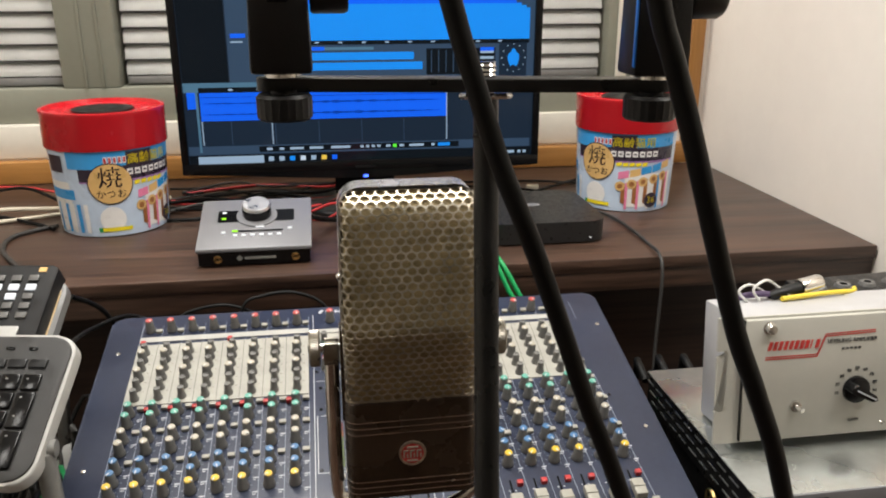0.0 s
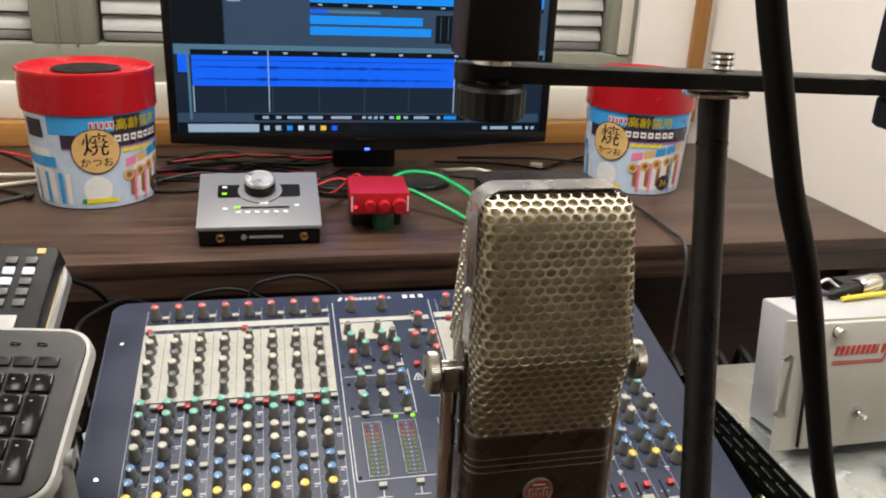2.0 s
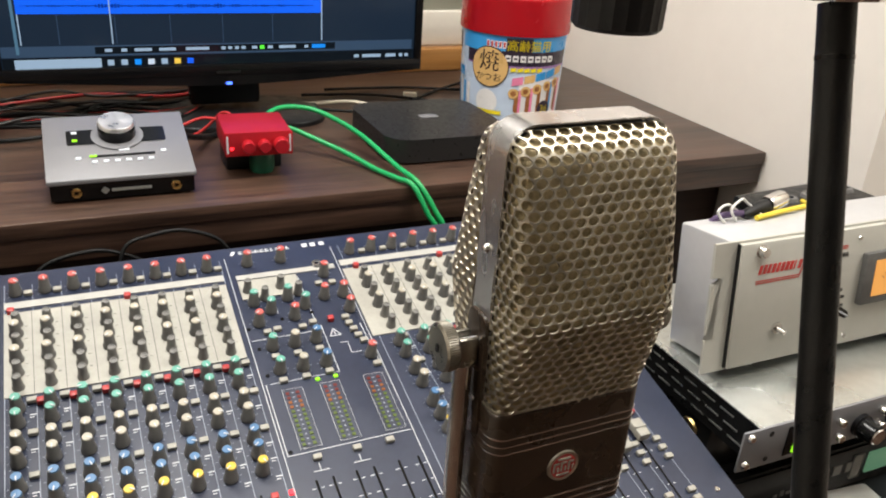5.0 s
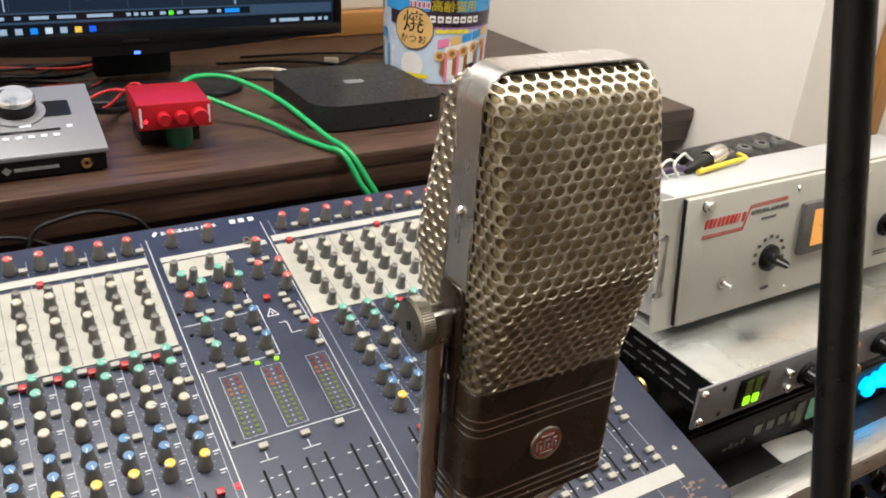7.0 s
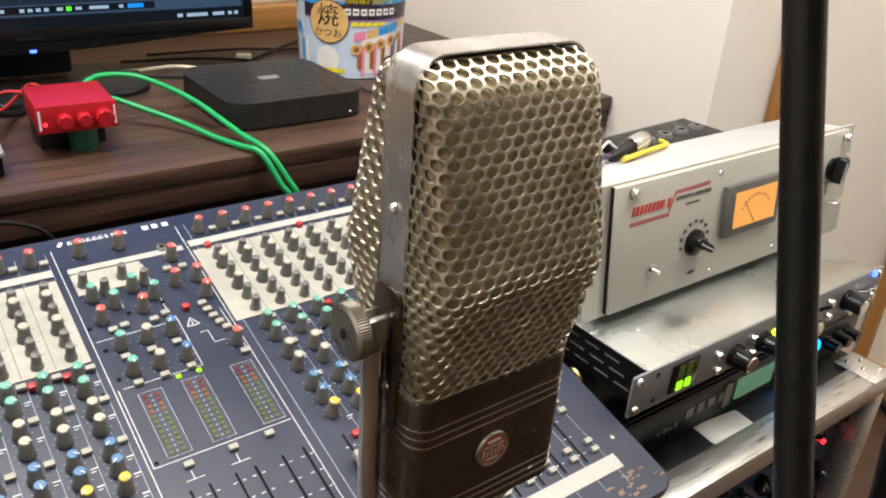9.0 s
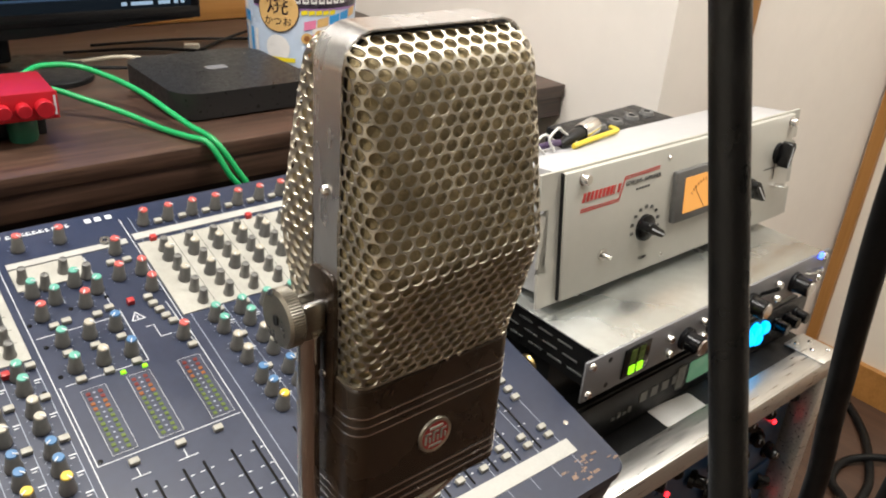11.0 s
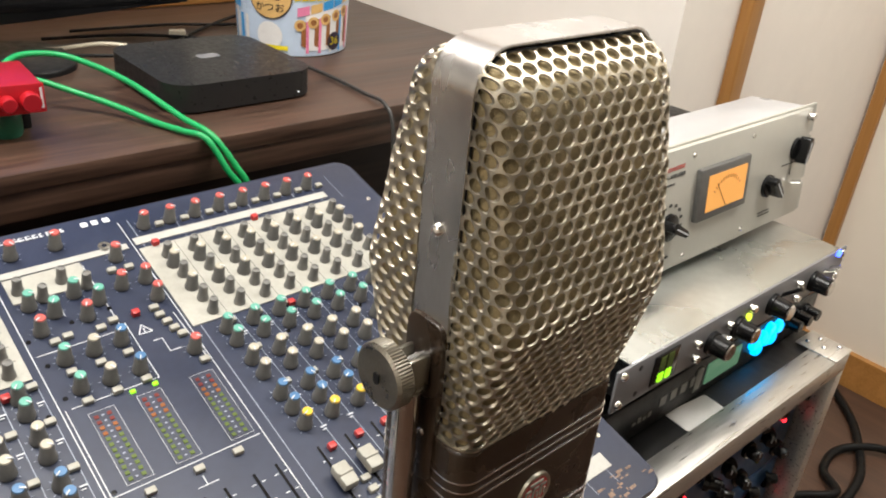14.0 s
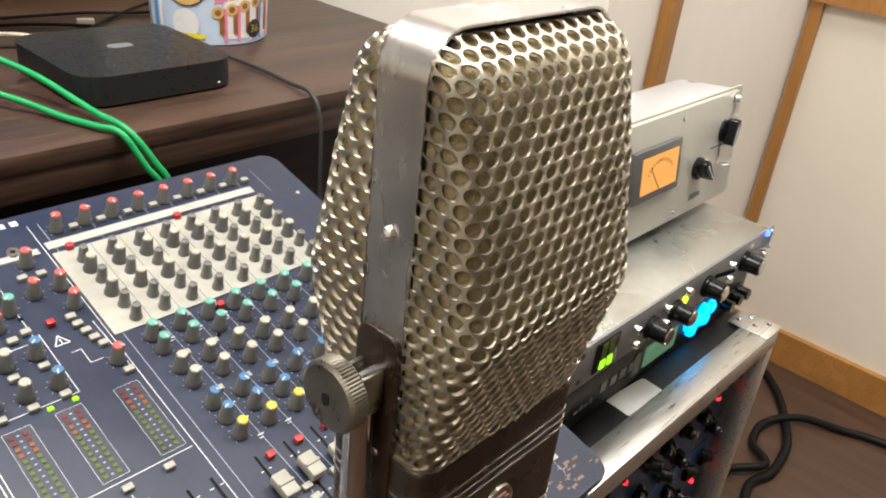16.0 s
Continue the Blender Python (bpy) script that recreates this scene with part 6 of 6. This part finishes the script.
for x, z in ((0.466, 0.689), (0.469, 0.671), (0.522, 0.690), (0.525, 0.672), (0.564, 0.694), (0.664, 0.690), (0.666, 0.672)):
    part("push_button", lathe([(0.0042, 0), (0.0042, 0.006), (0.0035, 0.007), (0, 0.007)], 16), M_CHROME, silver, m=pose(x, SY - 0.003, z, 90, 0, 0))
part("yellow_light", lathe([(0, 0.004), (0.004, 0.003), (0.0045, 0)], 14), glow("lit_yellow_lamp", (0.75, 1.0, 0.05), 2.0), silver, "lit yellow-green lamp", m=pose(0.563, SY - 0.003, 0.683, 90, 0, 0))
part("toggle", tube([(0.633, SY - 0.002, 0.684), (0.636, SY - 0.020, 0.700)], 0.0024, 10, sub=1), M_BLACKG, silver)
part("blue_light", lathe([(0, 0.004), (0.004, 0.003), (0.0045, 0)], 14), G_BLUE, silver, "lit blue lamp", m=pose(0.7545, SY - 0.003, 0.701, 90, 0, 0))
for x in (0.732, 0.744):
    part("toggle", tube([(x, SY - 0.002, 0.684), (x + 0.002, SY - 0.014, 0.690)], 0.0022, 10, sub=1), M_CHROME, silver)

# levelling amplifier, leaning back a little on its rear edge
TW0, TW1, TH = 0.361, 0.8075, 0.132
tele = thing("levelling_amplifier", pose(0, 0.4135, 0.7120, -7.0, 0, 0), "vintage light grey rack amplifier with amber meter", "amplifier")
notch = [(0, 0)]
for z in (0.038, 0.095):      # open mounting slots in both ears
    notch += [(0, z - 0.0032), (0.009, z - 0.0032), (0.0115, z - 0.0018), (0.0122, z), (0.0115, z + 0.0018), (0.009, z + 0.0032), (0, z + 0.0032)]
notch += [(0, TH)]
rim = [(TW0 + x, z) for x, z in notch] + [(TW1 - x, z) for x, z in reversed(notch)]
b = bmesh.new()
fr, bk = [b.verts.new((x, -0.003, z)) for x, z in rim], [b.verts.new((x, 0.0, z)) for x, z in rim]
for k in range(len(rim)):
    k2 = (k + 1) % len(rim)
    b.faces.new((fr[k], fr[k2], bk[k2], bk[k]))
b.faces.new(fr), b.faces.new(bk)
bmesh.ops.triangulate(b, faces=[f for f in b.faces if len(f.verts) > 4])
part("panel", b, M_TELE, tele, "light grey ear panel with open slots", smooth=0)
part("chassis", box(TW0 + 0.022, TW1 - 0.018, 0.0, 0.072, 0.002, TH - 0.001, 0.003), M_TELES, tele, "pale grey steel chassis")
part("door", box(TW0 + 0.0265, TW1 - 0.0205, -0.0095, -0.003, 0.003, TH - 0.002, 0.0012), M_TELE, tele, "light grey hinged front door")
part("hinge_line", box(TW0 + 0.0257, TW0 + 0.0264, -0.0070, -0.003, 0.003, TH - 0.002), M_BLACK, tele)
DY = -0.0095
for x in (0.411, 0.779):
    part("door_screw", lathe([(0, 0.0075), (0.0045, 0.007), (0.0052, 0.006), (0.0052, 0.001), (0.0066, 0.0005), (0.0066, 0)], 20), M_CHROME, tele, "bright thumb screw", m=pose(x, DY, 0.1215, 90, 0, 0))
part("toggle_nut", lathe([(0.0035, 0.003), (0.0062, 0.0028), (0.0066, 0)], 6), M_CHROME, tele, m=pose(0.4435, DY, 0.038, 90, 0, 0))
part("toggle", tube([(0.4435, DY, 0.038), (0.446, DY - 0.010, 0.036)], 0.0026, 12, sub=1), M_CHROME, tele, "chrome toggle switch")


def pointer_knob(x, z, turn, r=0.0125):
    k_ = part("knob_skirt", lathe([(r * 1.15, 0), (r * 1.12, 0.0035), (r * 0.9, 0.005), (0, 0.005)], 28), M_BLACKG, tele, "black pointer knob", m=pose(x, DY, z, 90, 0, 0))
    b = rounded(0.0105, 0.031, 0.004, 0.004, 0.0165, 0.0018)
    for v in b.verts:
        if v.co.y < 0:
            v.co.x *= 1 + v.co.y * 25
    part("pointer", b, M_BLACKG, k_, m=pose(0, 0, 0, 0, 0, turn))
    part("pointer_line", box(-0.0007, 0.0007, -0.0140, 0.010, 0.0164, 0.0169), M_PRINT, k_, m=pose(0, 0, 0, 0, 0, turn))
    return k_


pointer_knob(0.509, 0.051, 62)
for k in range(11):
    a = radians(215 - 25 * k)
    if k:
        lettering(str(10 * k), 0.0052, pose(0.509 + 0.0215 * math.cos(a), DY - 0.0004, 0.052 + 0.0215 * math.sin(a), 90, 0, 0), M_DARKPRINT, tele)
lettering("GAIN", 0.0050, pose(0.509, DY - 0.0004, 0.018, 90, 0, 0), M_DARKPRINT, tele)
lettering("LEVELING AMPLIFIER", 0.0060, pose(0.5010, DY - 0.0004, 0.1040, 90, 0, 0), M_DARKPRINT, tele)
b = bmesh.new()
for k in range(5):
    box(0.490 + 0.0045 * k, 0.493 + 0.0045 * k, DY - 0.0006, DY - 0.0001, 0.0945, 0.0968, bm=b)
part("model_mark", b, M_DARKPRINT, tele, smooth=0)
# maker's wordmark as slanted red bars, and the red flash line
b = bmesh.new()
for k, w in enumerate((0.0040, 0.0040, 0.0038, 0.0040, 0.0040, 0.0042, 0.0044, 0.0042, 0.0018, 0.0042)):
    q = box(0.0004, w, DY - 0.0006, DY - 0.0001, -0.0044, 0.0044)
    for v in q.verts:
        v.co.x += 0.25 * v.co.z
    join(b, q, pose(0.4105 + 0.0056 * k, 0, 0.1025))
part("maker_mark", b, M_REDPAINT, tele, "red slanted maker's mark", smooth=0)
for off in (0.0, 0.0022):
    b = bmesh.new()
    pts = [(0.408, 0.0890), (0.4635, 0.0890), (0.4715, 0.1095), (0.526, 0.1110)]
    for (x0, z0), (x1, z1) in zip(pts, pts[1:]):
        d = Vector((x1 - x0, 0, z1 - z0)).normalized()
        n_ = Vector((-d.z, 0, d.x)) * 0.0006
        o = Vector((0, DY - 0.0004, off))
        b.faces.new([b.verts.new(Vector((x, 0, z)) + s * n_ + o) for x, z, s in ((x0, z0, 1), (x0, z0, -1), (x1, z1, -1), (x1, z1, 1))])
    part("red_line", b, M_REDPAINT, tele, smooth=0)
vu = part("meter_frame", box(0.549, 0.6445, DY - 0.007, DY, 0.0465, 0.1030, 0.002), M_KNOB, tele, "dark grey meter frame")
part("meter_face", box(0.563, 0.636, DY - 0.0078, DY - 0.0068, 0.0555, 0.0945), G_VU, vu, "amber lit meter face")
b = bmesh.new()
for k in range(13):
    a = radians(140 - 8 * k)
    c, s = math.cos(a), math.sin(a)
    join(b, box(-0.0003, 0.0003, DY - 0.0084, DY - 0.0078, -0.002, 0.002), pose(0.5995 + 0.032 * c, 0, 0.054 + 0.034 * s, 0, -(140 - 8 * k - 90), 0))
part("meter_scale", b, M_CANBRN, vu, smooth=0)
part("needle", box(-0.0003, 0.0003, DY - 0.0086, DY - 0.0080, 0.0, 0.034), M_CANBRN, vu, m=pose(0.5995, 0, 0.0565, 0, -38, 0))
pointer_knob(0.758, 0.0865, -20, 0.0115)
pointer_knob(0.702, 0.0530, 40, 0.0115)
part("toggle", tube([(0.760, DY, 0.046), (0.762, DY - 0.011, 0.048)], 0.0024, 12, sub=1), M_CHROME, tele, "chrome toggle switch")
for x in (0.542, 0.655):
    for z in (0.012, 0.119):
        part("panel_screw", lathe([(0, 0.0014), (0.0022, 0.0012), (0.0028, 0)], 12), M_CHROME, tele, m=pose(x, DY, z, 90, 0, 0))
b = bmesh.new()
for z in (0.018, 0.0215):
    box(0.690, 0.716, DY - 0.0006, DY - 0.0001, z, z + 0.0012, bm=b)
box(0.730, 0.760, DY - 0.0006, DY - 0.0001, 0.070, 0.0712, bm=b)
box(0.752, 0.7530, DY - 0.0006, DY - 0.0001, 0.056, 0.084, bm=b)
tagged(part("printed_lines", b, M_DARKPRINT, tele, smooth=0), kind="stuff")

TT = 0.840
unit = thing("direct_box", pose(0.590, 0.525, 0.7035, 0, 0, 4), "dark blue-grey box behind the grey amplifier", "box")
part("body", box(-0.07, 0.10, -0.02, 0.05, 0.0, 0.119, 0.003), M_BLACKM, unit)
for k in range(5):
    part("socket", lathe([(0.004, 0.004), (0.008, 0.004), (0.010, 0)], 16), M_KNOB, unit, m=pose(-0.05 + 0.032 * k, 0.015, 0.119))
plug = thing("audio_connector", pose(0.475, 0.490, TT + 0.003, 0, 84, 12), "black and silver audio connector lying on the amplifier", "connector")
part("boot", lathe([(0.003, -0.030), (0.0055, -0.024), (0.0072, -0.002), (0.0072, 0.010)], 18), M_BLACK, plug)
part("shell", lathe([(0.0085, 0.010), (0.0092, 0.012), (0.0092, 0.036), (0.0080, 0.038), (0, 0.038)], 20), M_CHROME, plug, "silver shell")
cable([(0.400, 0.500, 0.800), (0.415, 0.492, 0.834), (0.432, 0.486, TT + 0.002), (0.447, 0.486, TT + 0.001)], 0.0034, M_PURPLECAB, "dark purple cable on the amplifier", group="rack cables")
cable([(0.455, 0.474, TT), (0.49, 0.480, TT), (0.525, 0.486, TT - 0.001), (0.555, 0.500, 0.833), (0.575, 0.525, 0.826)], 0.0027, M_YELCAB, "yellow audio cable across the amplifier", group="rack cables")
cable([(0.47, 0.480, 0.838), (0.455, 0.49, 0.850), (0.440, 0.484, 0.858), (0.425, 0.480, 0.850), (0.432, 0.478, 0.838)], 0.0014, M_WHITE, "thin white cable loop on the amplifier", group="rack cables")
cable([(0.45, 0.492, 0.838), (0.425, 0.486, 0.853), (0.410, 0.482, 0.848), (0.420, 0.480, 0.836)], 0.0014, M_WHITE, "thin white cable loop on the amplifier", group="rack cables")
for k, (x, y) in enumerate(((0.365, 0.600), (0.395, 0.603), (0.428, 0.601), (0.462, 0.603))):
    cable([(x, 0.592, 0.690), (x, y + 0.02, 0.700), (x + 0.01, y + 0.045, 0.68), (x + 0.01, y + 0.055, 0.58), (x, y + 0.06, 0.45)], 0.0050, M_RUBBER, "black cable plugged into the back of the silver unit", group="rack cables")
gl = thing("green_connector", pose(0.345, 0.60, 0.665, 20, 0, 0), "ribbed grey connector with a green cable beside the console", "connector")
part("shell", lathe([(0.008, 0), (0.0095, 0.002), (0.0095, 0.024), (0.006, 0.030), (0, 0.030)], 18), M_KNOBL, gl)
part("lead", tube([(0, 0, 0.0), (0.0, 0.0, -0.03), (0.0, 0.02, -0.08)], 0.004, 10), M_GREENCAB, gl)

# ---------- floor cables ----------
cable([(1.640, 0.60, 0.03), (1.608, 0.52, 0.009), (1.52, 0.43, 0.009), (1.412, 0.365, 0.010), (1.33, 0.335, 0.020), (1.25, 0.33, 0.009), (1.18, 0.345, 0.009), (1.05, 0.30, 0.009)], 0.0090, M_RUBBER, "thick black cable looped on the floor", group="floor cables")
cable([(1.50, -0.3, 0.009), (1.545, 0.05, 0.009), (1.537, 0.197, 0.009), (1.505, 0.28, 0.009), (1.455, 0.355, 0.022), (1.39, 0.405, 0.012), (1.31, 0.395, 0.009), (1.25, 0.345, 0.022), (1.176, 0.40, 0.012), (1.02, 0.43, 0.009)], 0.0085, M_RUBBER, "thick black cable across the floor", group="floor cables")

# ---------- assumed ceiling lamps, out of view ---
for x, y, sx, sy in LAMPS:
    lamp = thing("assumed_ceiling_lamp", pose(x, y, 2.41), "assumed square ceiling lamp panel, out of view", "lamp", "ceiling lamps")
    part("frame", box(-sx / 2 - 0.02, sx / 2 + 0.02, -sy / 2 - 0.02, sy / 2 + 0.02, 0.008, 0.04, 0.004), M_WHITE, lamp)
    part("diffuser", box(-sx / 2, sx / 2, -sy / 2, sy / 2, 0.002, 0.008), G_PANEL, lamp, "glowing diffuser")
